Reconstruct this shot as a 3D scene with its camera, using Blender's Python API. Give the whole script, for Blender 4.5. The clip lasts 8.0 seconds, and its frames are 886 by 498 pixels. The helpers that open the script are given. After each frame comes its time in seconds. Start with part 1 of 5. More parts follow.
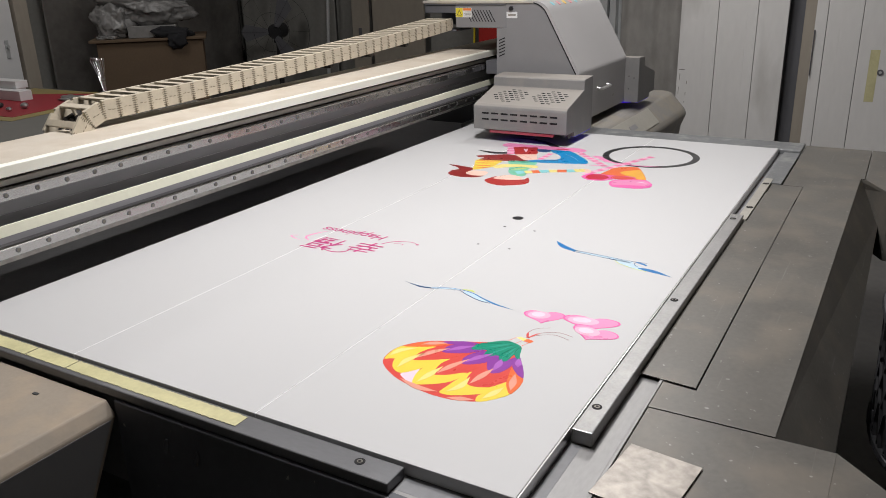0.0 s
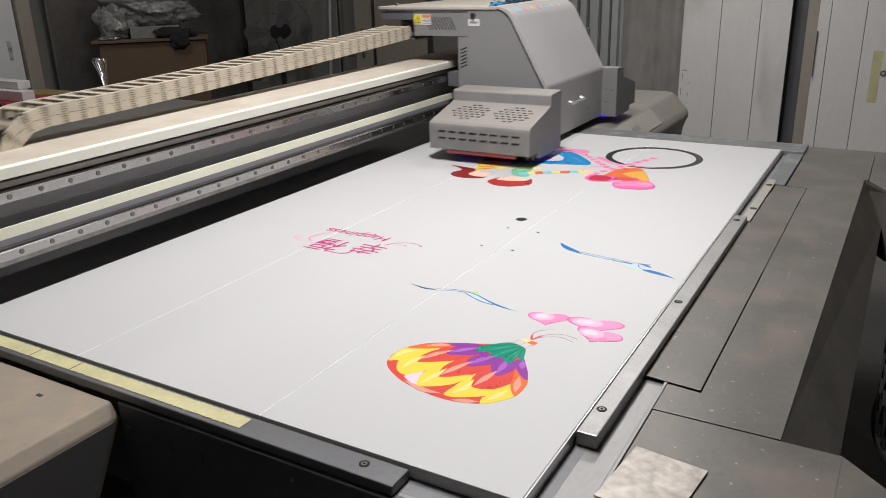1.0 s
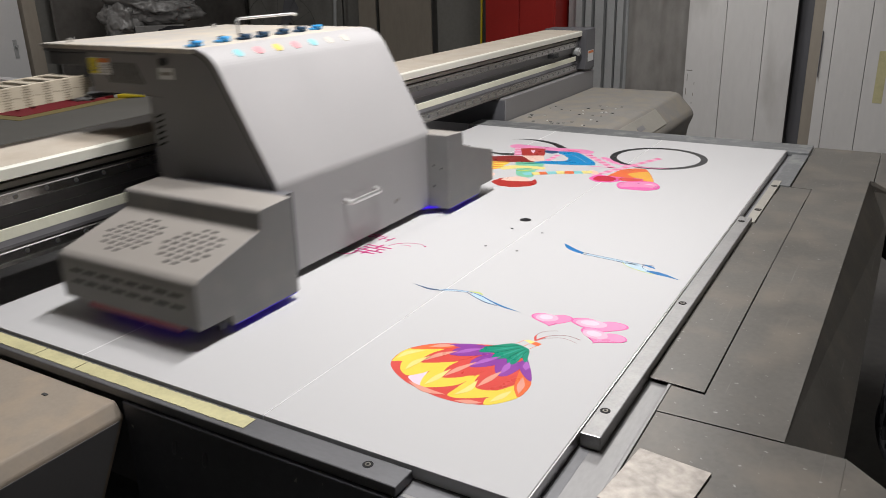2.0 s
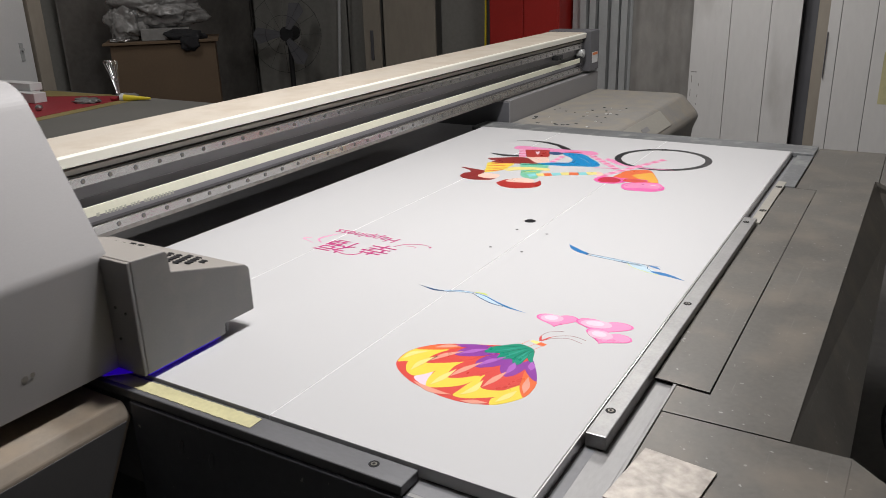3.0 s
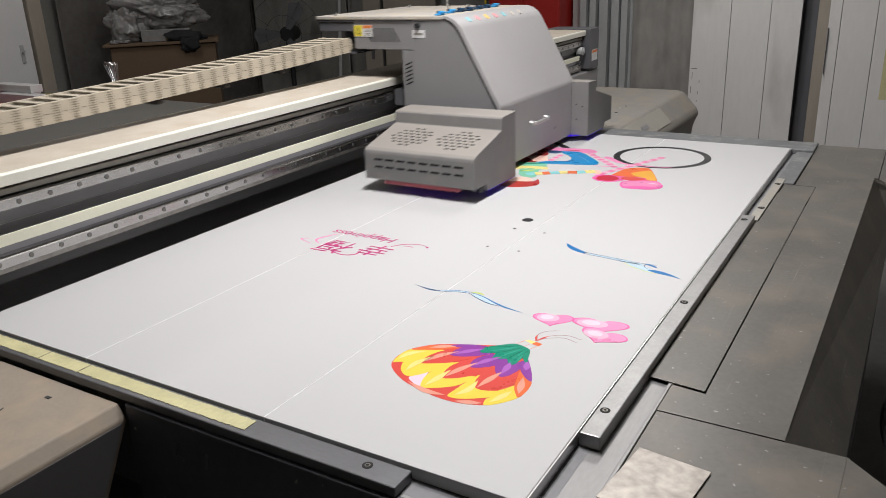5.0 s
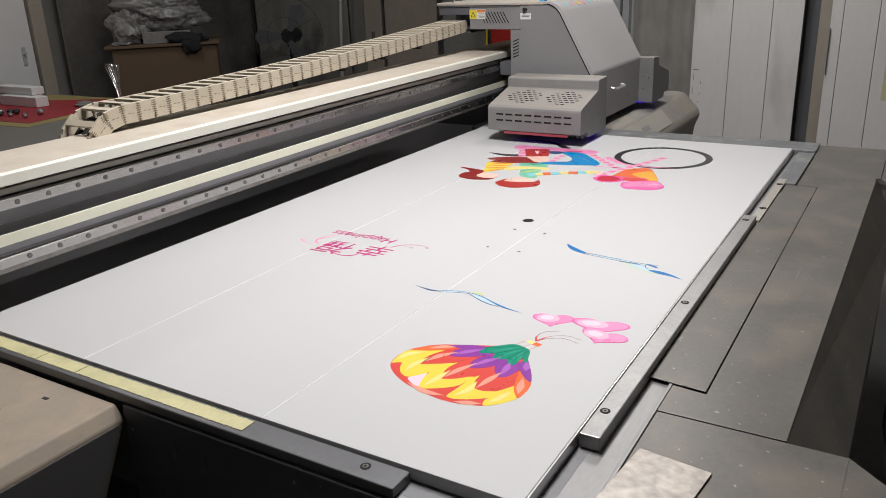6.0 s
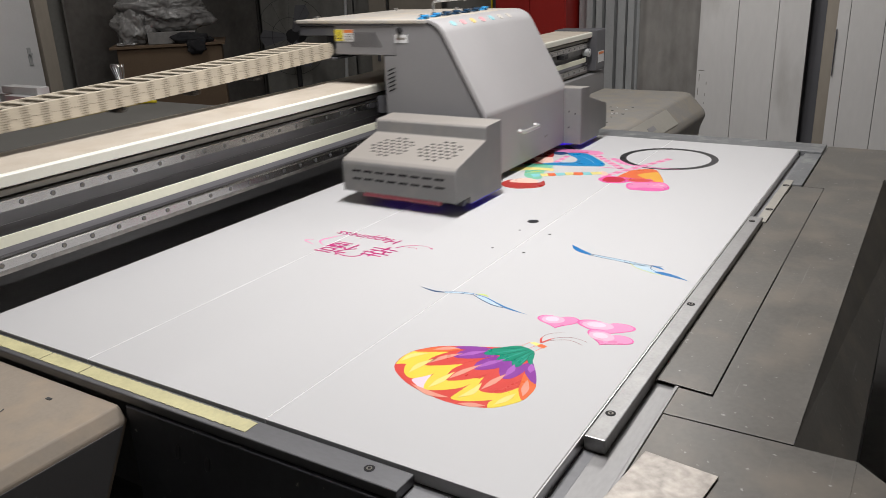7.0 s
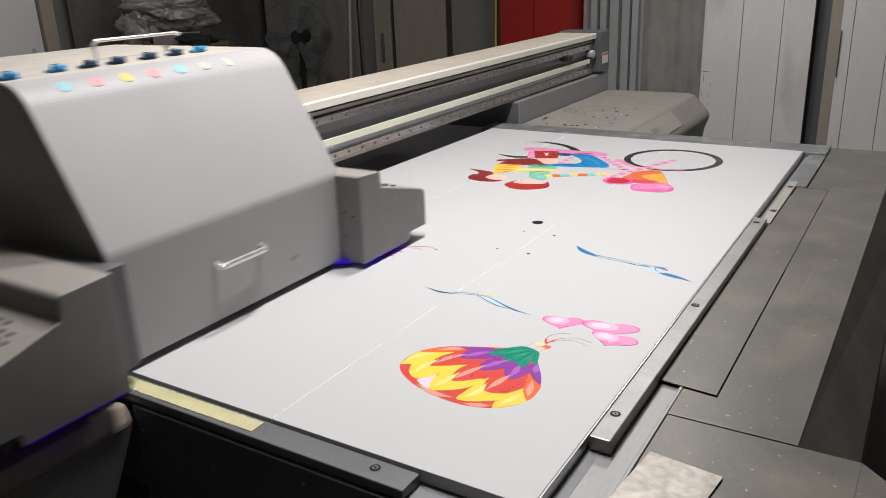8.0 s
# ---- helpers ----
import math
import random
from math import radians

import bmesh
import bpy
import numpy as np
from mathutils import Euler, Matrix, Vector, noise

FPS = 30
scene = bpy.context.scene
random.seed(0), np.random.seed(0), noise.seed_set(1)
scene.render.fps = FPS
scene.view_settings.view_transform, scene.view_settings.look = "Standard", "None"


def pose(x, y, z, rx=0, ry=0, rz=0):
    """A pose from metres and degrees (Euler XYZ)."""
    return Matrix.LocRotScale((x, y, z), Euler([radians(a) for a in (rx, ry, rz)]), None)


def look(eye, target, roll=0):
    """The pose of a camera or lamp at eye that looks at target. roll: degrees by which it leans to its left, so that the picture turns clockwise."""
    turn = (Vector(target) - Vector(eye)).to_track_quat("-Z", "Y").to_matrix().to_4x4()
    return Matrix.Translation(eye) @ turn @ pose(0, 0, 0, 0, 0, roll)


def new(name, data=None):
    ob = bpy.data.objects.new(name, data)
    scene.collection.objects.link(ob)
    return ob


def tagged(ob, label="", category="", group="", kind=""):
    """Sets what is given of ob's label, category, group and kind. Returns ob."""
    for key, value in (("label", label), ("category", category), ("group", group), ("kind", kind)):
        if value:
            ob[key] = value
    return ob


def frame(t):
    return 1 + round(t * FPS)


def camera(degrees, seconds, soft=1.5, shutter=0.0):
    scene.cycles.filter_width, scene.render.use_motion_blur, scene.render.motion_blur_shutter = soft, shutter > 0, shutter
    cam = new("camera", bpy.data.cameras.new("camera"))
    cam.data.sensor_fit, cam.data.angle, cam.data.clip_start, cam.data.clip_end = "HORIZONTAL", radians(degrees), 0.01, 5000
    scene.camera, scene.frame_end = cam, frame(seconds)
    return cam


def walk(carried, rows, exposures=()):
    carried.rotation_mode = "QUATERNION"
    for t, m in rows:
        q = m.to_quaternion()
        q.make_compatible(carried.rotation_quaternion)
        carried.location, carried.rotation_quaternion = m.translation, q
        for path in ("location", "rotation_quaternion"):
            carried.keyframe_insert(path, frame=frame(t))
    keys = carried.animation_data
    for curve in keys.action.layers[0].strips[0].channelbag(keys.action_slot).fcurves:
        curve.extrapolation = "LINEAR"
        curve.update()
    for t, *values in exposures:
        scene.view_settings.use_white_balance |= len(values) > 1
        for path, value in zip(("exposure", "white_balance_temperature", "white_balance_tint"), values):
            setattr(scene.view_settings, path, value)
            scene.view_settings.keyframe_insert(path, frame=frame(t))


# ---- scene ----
cam = camera(58.8, 8.0, soft=0.85, shutter=0.4)
PATH = [
    (0, (-0.862, -0.396, 1.574), (0.762, 0.556, 0.898), -1.6),
    (0.5, (-0.86, -0.39, 1.575), (0.764, 0.56, 0.898), -1.6),
    (1, (-0.862, -0.39, 1.576), (0.76, 0.565, 0.901), -1.6),
    (1.5, (-0.86, -0.39, 1.58), (0.758, 0.569, 0.901), -1.5),
    (3, (-0.868, -0.391, 1.578), (0.745, 0.583, 0.907), -1.7),
    (3.5, (-0.862, -0.391, 1.582), (0.747, 0.585, 0.905), -1.7),
    (4, (-0.855, -0.394, 1.582), (0.752, 0.583, 0.903), -1.9),
    (4.5, (-0.859, -0.402, 1.583), (0.748, 0.577, 0.905), -2.1),
    (6, (-0.848, -0.407, 1.573), (0.758, 0.58, 0.904), -2.3),
    (6.5, (-0.85, -0.404, 1.576), (0.753, 0.587, 0.907), -2.3),
    (7, (-0.842, -0.403, 1.571), (0.759, 0.594, 0.904), -2.3),
    (7.5, (-0.847, -0.402, 1.571), (0.753, 0.599, 0.907), -2.4),
    (8, (-0.849, -0.403, 1.573), (0.747, 0.601, 0.909), -2.3),
]
walk(cam, [(t, look(eye, target, roll)) for t, eye, target, roll in PATH])

# ---------------------------------------------------------------- world and light
world = bpy.data.worlds.new("world")
scene.world = world
world.use_nodes = True
world.node_tree.nodes["Background"].inputs[0].default_value = (0.9, 0.95, 1.0, 1)
world.node_tree.nodes["Background"].inputs[1].default_value = 0.06
scene.view_settings.exposure = 0.30


def lamp(name, x, y, z, sx, sy, watts, colour):
    data = bpy.data.lights.new(name, "AREA")
    data.shape, data.size, data.size_y = "RECTANGLE", sx, sy
    data.energy, data.color = watts, colour
    ob = new(name, data)
    ob.location = (x, y, z)
    return ob


# out of view: first lamp inferred from shadows, other three added as fill
LAMPS = [(1.15, 0.7, 3.0, 29, (1.0, 0.98, 0.98), 0.3), (0.65, 0.45, 3.25, 31, (1.0, 0.98, 0.98), 0.3), (3.5, 0.75, 3.1, 21, (1.0, 0.98, 0.965), 0.9), (2.4, 4.2, 3.0, 11, (1.0, 0.97, 0.95), 1.1)]
for lx, ly, lz, lw, lc, ll in LAMPS:
    lamp("unseen_lamp_light", lx, ly, lz - 0.03, ll, 0.12, lw, lc)


# ---------------------------------------------------------------- materials
def surf(name, colour, rough=0.5, metal=0.0, var=0.12, big=3.0, fine=60.0, bump=0.05, dust=None, dust_amount=0.0, gloss=0.5, rvar=0.1, stretch=(1, 1, 1), glow=0.0, random_tone=0.0, specks=0.0, up_tone=None):
    """A painted, metal or plastic surface with variation at two scales."""
    m = bpy.data.materials.new(name)
    m.use_nodes = True
    nt = m.node_tree
    N, L = nt.nodes, nt.links
    bsdf = N["Principled BSDF"]
    tc = N.new("ShaderNodeTexCoord")
    mp = N.new("ShaderNodeMapping")
    mp.inputs["Scale"].default_value = stretch
    L.new(tc.outputs["Object"], mp.inputs["Vector"])
    n1 = N.new("ShaderNodeTexNoise")
    n1.inputs["Scale"].default_value, n1.inputs["Detail"].default_value = big, 6
    n2 = N.new("ShaderNodeTexNoise")
    n2.inputs["Scale"].default_value, n2.inputs["Detail"].default_value = fine, 3
    for n in (n1, n2):
        L.new(mp.outputs["Vector"], n.inputs["Vector"])
    add = N.new("ShaderNodeMath")
    add.operation = "MULTIPLY_ADD"
    L.new(n1.outputs["Fac"], add.inputs[0])
    add.inputs[1].default_value = 0.65
    mul = N.new("ShaderNodeMath")
    mul.operation = "MULTIPLY"
    L.new(n2.outputs["Fac"], mul.inputs[0])
    mul.inputs[1].default_value = 0.35
    L.new(mul.outputs[0], add.inputs[2])
    ramp = N.new("ShaderNodeMapRange")
    ramp.inputs["From Min"].default_value, ramp.inputs["From Max"].default_value = 0.3, 0.7
    ramp.inputs["To Min"].default_value, ramp.inputs["To Max"].default_value = 1 - var, 1 + var
    L.new(add.outputs[0], ramp.inputs["Value"])
    mix = N.new("ShaderNodeVectorMath")
    mix.operation = "SCALE"
    mix.inputs[0].default_value = colour
    L.new(ramp.outputs[0], mix.inputs["Scale"])
    out = mix.outputs[0]
    if random_tone:
        oi = N.new("ShaderNodeObjectInfo")
        rr = N.new("ShaderNodeMapRange")
        rr.inputs["To Min"].default_value, rr.inputs["To Max"].default_value = 1 - random_tone, 1 + random_tone
        L.new(oi.outputs["Random"], rr.inputs["Value"])
        m3 = N.new("ShaderNodeVectorMath")
        m3.operation = "SCALE"
        L.new(out, m3.inputs[0])
        L.new(rr.outputs[0], m3.inputs["Scale"])
        out = m3.outputs[0]
    rough_socket = None
    if dust:
        n3 = N.new("ShaderNodeTexNoise")
        n3.inputs["Scale"].default_value, n3.inputs["Detail"].default_value = big * 2.3, 9
        L.new(mp.outputs["Vector"], n3.inputs["Vector"])
        r3 = N.new("ShaderNodeMapRange")
        r3.inputs["From Min"].default_value, r3.inputs["From Max"].default_value = 0.62 - 0.4 * dust_amount, 0.78 - 0.2 * dust_amount
        r3.inputs["To Max"].default_value = min(1.0, 0.4 + dust_amount)
        L.new(n3.outputs["Fac"], r3.inputs["Value"])
        mx = N.new("ShaderNodeMix")
        mx.data_type = "RGBA"
        L.new(r3.outputs[0], mx.inputs[0])
        L.new(out, mx.inputs[6])
        mx.inputs[7].default_value = (*dust, 1)
        out = mx.outputs[2]
    if up_tone:
        # second colour mixed in on the faces that look up
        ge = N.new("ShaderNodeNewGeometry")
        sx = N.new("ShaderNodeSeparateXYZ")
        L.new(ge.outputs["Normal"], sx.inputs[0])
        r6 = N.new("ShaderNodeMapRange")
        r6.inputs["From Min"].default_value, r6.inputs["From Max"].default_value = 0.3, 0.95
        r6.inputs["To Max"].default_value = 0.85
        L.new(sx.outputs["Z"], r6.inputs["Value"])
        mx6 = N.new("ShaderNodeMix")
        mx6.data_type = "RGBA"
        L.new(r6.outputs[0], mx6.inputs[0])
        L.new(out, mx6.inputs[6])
        mx6.inputs[7].default_value = (*up_tone, 1)
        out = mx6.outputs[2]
    if specks:
        n4 = N.new("ShaderNodeTexNoise")
        n4.inputs["Scale"].default_value, n4.inputs["Detail"].default_value = 70, 2
        L.new(tc.outputs["Object"], n4.inputs["Vector"])
        mp5 = N.new("ShaderNodeMapping")
        mp5.inputs["Rotation"].default_value = (0, 0, 0.6)
        mp5.inputs["Scale"].default_value = (2, 60, 10)
        L.new(tc.outputs["Object"], mp5.inputs["Vector"])
        n5 = N.new("ShaderNodeTexNoise")
        n5.inputs["Scale"].default_value, n5.inputs["Detail"].default_value = 1.6, 4
        L.new(mp5.outputs[0], n5.inputs["Vector"])
        a4, a5 = N.new("ShaderNodeMapRange"), N.new("ShaderNodeMapRange")
        a4.inputs["From Min"].default_value, a4.inputs["From Max"].default_value = 0.735 - 0.05 * specks, 0.80
        a5.inputs["From Min"].default_value, a5.inputs["From Max"].default_value = 0.68, 0.82
        a5.inputs["To Max"].default_value = 0.5 * specks
        L.new(n4.outputs["Fac"], a4.inputs["Value"])
        L.new(n5.outputs["Fac"], a5.inputs["Value"])
        mm = N.new("ShaderNodeMath")
        mm.operation = "MAXIMUM"
        L.new(a4.outputs[0], mm.inputs[0])
        L.new(a5.outputs[0], mm.inputs[1])
        mx5 = N.new("ShaderNodeMix")
        mx5.data_type = "RGBA"
        L.new(mm.outputs[0], mx5.inputs[0])
        L.new(out, mx5.inputs[6])
        mx5.inputs[7].default_value = (0.36, 0.35, 0.33, 1)
        out = mx5.outputs[2]
    L.new(out, bsdf.inputs["Base Color"])
    rr = N.new("ShaderNodeMapRange")
    rr.inputs["To Min"].default_value, rr.inputs["To Max"].default_value = max(0.03, rough - rvar), min(1.0, rough + rvar)
    L.new(n1.outputs["Fac"], rr.inputs["Value"])
    L.new(rr.outputs[0], bsdf.inputs["Roughness"])
    bsdf.inputs["Metallic"].default_value = metal
    bsdf.inputs["Specular IOR Level"].default_value = gloss
    if bump:
        b = N.new("ShaderNodeBump")
        b.inputs["Strength"].default_value, b.inputs["Distance"].default_value = bump, 0.004
        L.new(add.outputs[0], b.inputs["Height"])
        L.new(b.outputs[0], bsdf.inputs["Normal"])
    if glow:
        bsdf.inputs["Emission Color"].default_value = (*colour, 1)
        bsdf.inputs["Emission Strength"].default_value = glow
    return m


M = {
    "cover": surf("light_grey_paint", (0.39, 0.378, 0.378), 0.55, var=0.05, big=4, fine=300, bump=0.03),
    "grey": surf("grey_paint", (0.235, 0.23, 0.235), 0.42, var=0.06, big=4, fine=300, bump=0.04),
    "grey_dark": surf("dark_grey_paint", (0.12, 0.12, 0.13), 0.5, var=0.08, fine=300, bump=0.04),
    "grey_dusty": surf("dusty_grey_paint", (0.215, 0.21, 0.208), 0.55, var=0.08, big=6, fine=200, dust=(0.26, 0.245, 0.228), dust_amount=0.25, bump=0.05, up_tone=(0.325, 0.298, 0.268)),
    "lid": surf("dusty_light_lid", (0.46, 0.43, 0.39), 0.6, var=0.08, big=5, fine=200, dust=(0.55, 0.48, 0.38), dust_amount=0.5),
    "black": surf("black_plastic", (0.022, 0.022, 0.024), 0.45, var=0.2, bump=0.05),
    "bed_black": surf("black_bed", (0.125, 0.125, 0.132), 0.5, var=0.25, big=5, bump=0.05, dust=(0.06, 0.058, 0.055), dust_amount=0.1),
    # black bed's grey lifted to make up for bounce light missing under the beam
    "bed_slab": surf("lifted_bed_slab", (0.21, 0.21, 0.22), 0.5, var=0.2, big=5, bump=0.05),
    "apron_dark": surf("blue_black_sheet", (0.078, 0.08, 0.092), 0.5, var=0.2, big=4, bump=0.05, specks=0.2),
    "hole": surf("dark_slot", (0.006, 0.006, 0.007), 0.8, var=0.1, bump=0),
    "cream": surf("cream_cover", (0.80, 0.785, 0.69), 0.4, var=0.04, fine=200, bump=0.02),
    "cream_dusty": surf("dusty_cream_cover", (0.56, 0.50, 0.42), 0.6, var=0.08, big=5, fine=200, dust=(0.50, 0.43, 0.345), dust_amount=0.5),
    "steel": surf("rail_steel", (0.46, 0.45, 0.44), 0.22, 1.0, var=0.12, big=5, fine=150, bump=0.05, stretch=(0.2, 1, 1)),
    "beam": surf("beam_grey", (0.235, 0.23, 0.245), 0.35, var=0.1, big=4, stretch=(0.3, 1, 1)),
    "bar": surf("worn_bar_steel", (0.34, 0.335, 0.33), 0.38, 0.5, var=0.2, big=9, fine=160, bump=0.1, dust=(0.42, 0.415, 0.40), dust_amount=0.2, specks=1.5),
    "bar_worn": surf("scratched_plate", (0.19, 0.195, 0.20), 0.45, 0.3, var=0.2, big=7, fine=120, bump=0.1, dust=(0.40, 0.41, 0.39), dust_amount=0.22, specks=1.2),
    "bar_dark": surf("dark_worn_bar", (0.165, 0.165, 0.172), 0.42, 0.4, var=0.14, big=5, fine=160, bump=0.08, stretch=(1, 0.4, 1)),
    "screw": surf("screw_steel", (0.22, 0.205, 0.18), 0.35, 0.9, var=0.2),
    "plate": surf("grey_bed_plate", (0.128, 0.120, 0.107), 0.40, 0.15, var=0.2, big=3.5, fine=90, bump=0.08, dust=(0.19, 0.165, 0.135), dust_amount=0.35, rvar=0.16, specks=0.75),
    "plate_edge": surf("bare_edge", (0.36, 0.34, 0.32), 0.4, 0.6, var=0.3, big=20, bump=0.2),
    "strip": surf("pale_strip", (0.36, 0.34, 0.30), 0.5, 0.1, var=0.12),
    "silver": surf("silver_strip", (0.27, 0.265, 0.262), 0.42, 0.5, var=0.14, big=10, fine=150, bump=0.1, stretch=(0.3, 1, 1)),
    "tape": surf("yellow_masking_tape", (0.57, 0.53, 0.30), 0.6, var=0.16, big=14, fine=120, bump=0.25),
    "board": surf("white_glossy_board", (0.545, 0.541, 0.543), 0.52, var=0.006, big=2, fine=200, bump=0, rvar=0.01),
    "board_edge": surf("board_edge", (0.62, 0.61, 0.57), 0.5, var=0.06, bump=0.05),
    "alu": surf("aluminium_edge", (0.72, 0.71, 0.7), 0.3, 0.9, var=0.1),
    "seam": surf("white_seam", (0.86, 0.86, 0.86), 0.4, var=0.01, bump=0),
    "belt": surf("cream_flat_belt", (0.78, 0.77, 0.63), 0.5, var=0.06, big=6, fine=100, bump=0.03),
    "belt_mark": surf("belt_print", (0.46, 0.46, 0.38), 0.6, var=0.1),
    "chain_dark": surf("chain_grooves", (0.17, 0.14, 0.10), 0.6, var=0.2),
    "chain": surf("cream_chain_plastic", (0.50, 0.44, 0.345), 0.55, var=0.12, big=10, fine=120, bump=0.1, random_tone=0.07),
    "cable": surf("black_cable", (0.022, 0.018, 0.016), 0.5, var=0.2),
    "bench": surf("bench_grey", (0.25, 0.238, 0.22), 0.6, var=0.1, big=5, fine=90, dust=(0.30, 0.265, 0.215), dust_amount=0.5, bump=0.1),
    "bench_tan": surf("bench_dusty_top", (0.30, 0.255, 0.205), 0.7, var=0.1, big=6, fine=120, dust=(0.38, 0.30, 0.22), dust_amount=0.4, bump=0.12),
    "white": surf("white_paint", (0.72, 0.72, 0.72), 0.5, var=0.04),
    "panel": surf("pale_grey_panel", (0.70, 0.685, 0.67), 0.55, var=0.06, big=1.5, fine=30, bump=0.05, stretch=(1, 1, 0.3), dust=(0.33, 0.31, 0.28), dust_amount=0.08),
    "wall": surf("grey_wall", (0.25, 0.245, 0.225), 0.85, var=0.15, big=1.2, fine=30, bump=0.2),
    "ceiling": surf("ceiling_paint", (0.7, 0.69, 0.67), 0.9, var=0.06, big=1),
    "floor": surf("concrete_floor", (0.10, 0.095, 0.09), 0.7, var=0.25, big=1.6, fine=25, bump=0.15),
    "film": surf("grey_plastic_film", (0.33, 0.315, 0.295), 0.3, var=0.3, big=3, fine=16, bump=0.8, stretch=(1, 1, 0.5)),
    "alu_dark": surf("dull_aluminium", (0.50, 0.51, 0.51), 0.4, 0.2, var=0.1),
    "red": surf("red_cabinet_paint", (0.42, 0.025, 0.02), 0.4, var=0.1),
    "wood": surf("dusty_plywood", (0.36, 0.32, 0.265), 0.7, var=0.12, big=2, fine=30, stretch=(1, 1, 0.3), bump=0.1),
    "curtain": surf("dark_sheet", (0.115, 0.107, 0.098), 0.7, var=0.35, big=2, fine=20, bump=0.3),
    "card": surf("brown_cardboard", (0.12, 0.08, 0.048), 0.8, var=0.12, big=3, fine=60, bump=0.1),
    "cloth_black": surf("black_cloth", (0.012, 0.012, 0.014), 0.9, var=0.3, fine=150, bump=0.4),
    "bag": surf("clear_plastic_bag", (0.20, 0.196, 0.19), 0.3, var=0.25, big=8, fine=40, bump=0.6),
    "table": surf("grey_table_felt", (0.17, 0.165, 0.15), 0.85, var=0.12, big=3, fine=120, bump=0.15),
    "red_paper": surf("red_paper", (0.30, 0.02, 0.03), 0.6, var=0.1),
    "yellow_paper": surf("yellow_paper", (0.30, 0.24, 0.09), 0.6, var=0.12),
    "yellow": surf("yellow_plastic", (0.78, 0.62, 0.03), 0.4, var=0.05),
    "wire": surf("bright_wire", (0.6, 0.6, 0.6), 0.25, 0.9, var=0.05, bump=0),
    "uv": surf("violet_lamp", (0.02, 0.0, 0.3), 0.4, var=0.0, bump=0, glow=0.15),
    "uv_leak": surf("blue_leak_glow", (0.03, 0.0, 0.6), 0.4, var=0.0, bump=0, glow=0.25),
    "lamp_red": surf("red_lamp_trim", (0.34, 0.06, 0.08), 0.35, var=0.1),
    "tube": surf("lamp_tube", (1.0, 0.97, 0.93), 0.4, var=0.0, bump=0, glow=3.0),
    "orange": surf("orange_label", (0.75, 0.22, 0.06), 0.5, var=0.03, bump=0),
    "label_yellow": surf("yellow_label", (0.75, 0.62, 0.05), 0.5, var=0.03, bump=0),
    "ink": surf("label_ink", (0.05, 0.05, 0.05), 0.6, var=0.05, bump=0),
    "blue_clip": surf("blue_clip", (0.05, 0.33, 0.68), 0.35, var=0.05),
    "navy_clip": surf("navy_clip", (0.02, 0.06, 0.12), 0.35, var=0.05),
    "cyan_dot": surf("cyan_dot", (0.22, 0.50, 0.55), 0.4, var=0.05),
    "pink_dot": surf("pink_dot", (0.65, 0.27, 0.29), 0.4, var=0.05),
    "yellow_dot": surf("yellow_dot", (0.75, 0.50, 0.10), 0.4, var=0.05),
    "pale_dot": surf("pale_dot", (0.52, 0.48, 0.42), 0.4, var=0.05),
}


# ---------------------------------------------------------------- mesh helpers
def part(name, bm, material, parent=None, label=""):
    me = bpy.data.meshes.new(name)
    bmesh.ops.recalc_face_normals(bm, faces=bm.faces)
    bm.to_mesh(me)
    bm.free()
    for mt in (material if isinstance(material, (list, tuple)) else [material]):
        me.materials.append(M[mt] if isinstance(mt, str) else mt)
    ob = new(name, me)
    ob.parent = parent
    if label:
        tagged(ob, label)
    return ob


def empty(name, label, category, group="", kind="", m=None):
    ob = new(name)
    ob.empty_display_size = 0.1
    if m is not None:
        ob.matrix_basis = m
    return tagged(ob, label, category, group, kind)


def box(bm, x0, x1, y0, y1, z0, z1, bevel=0.0, index=0):
    b = bmesh.new()
    bmesh.ops.create_cube(b, size=1)
    for v in b.verts:
        v.co = Vector(((x0 + x1) / 2 + v.co.x * (x1 - x0), (y0 + y1) / 2 + v.co.y * (y1 - y0), (z0 + z1) / 2 + v.co.z * (z1 - z0)))
    if bevel:
        bmesh.ops.bevel(b, geom=b.edges[:], offset=bevel, segments=2, affect="EDGES", profile=0.5)
    join(bm, b, index)
    return bm


def join(bm, b, index=0):
    for f in b.faces:
        f.material_index = index
    me = bpy.data.meshes.new("tmp")
    b.to_mesh(me)
    b.free()
    bm.from_mesh(me)
    bpy.data.meshes.remove(me)


def prism(bm, profile, axis, a, c, bevel=0.0, index=0):
    """A closed outline carried from a to c along an axis. axis x: outline in y,z; y: in x,z; z: in x,y."""
    b = bmesh.new()

    def at(p, d):
        return {"x": (d, p[0], p[1]), "y": (p[0], d, p[1]), "z": (p[0], p[1], d)}[axis]
    v0 = [b.verts.new(at(p, a)) for p in profile]
    v1 = [b.verts.new(at(p, c)) for p in profile]
    n = len(profile)
    b.faces.new(v0)
    b.faces.new(v1[::-1])
    for i in range(n):
        b.faces.new((v0[i], v1[i], v1[(i + 1) % n], v0[(i + 1) % n]))
    bmesh.ops.recalc_face_normals(b, faces=b.faces)
    if bevel:
        bmesh.ops.bevel(b, geom=b.edges[:], offset=bevel, segments=2, affect="EDGES", profile=0.5)
    join(bm, b, index)
    return bm


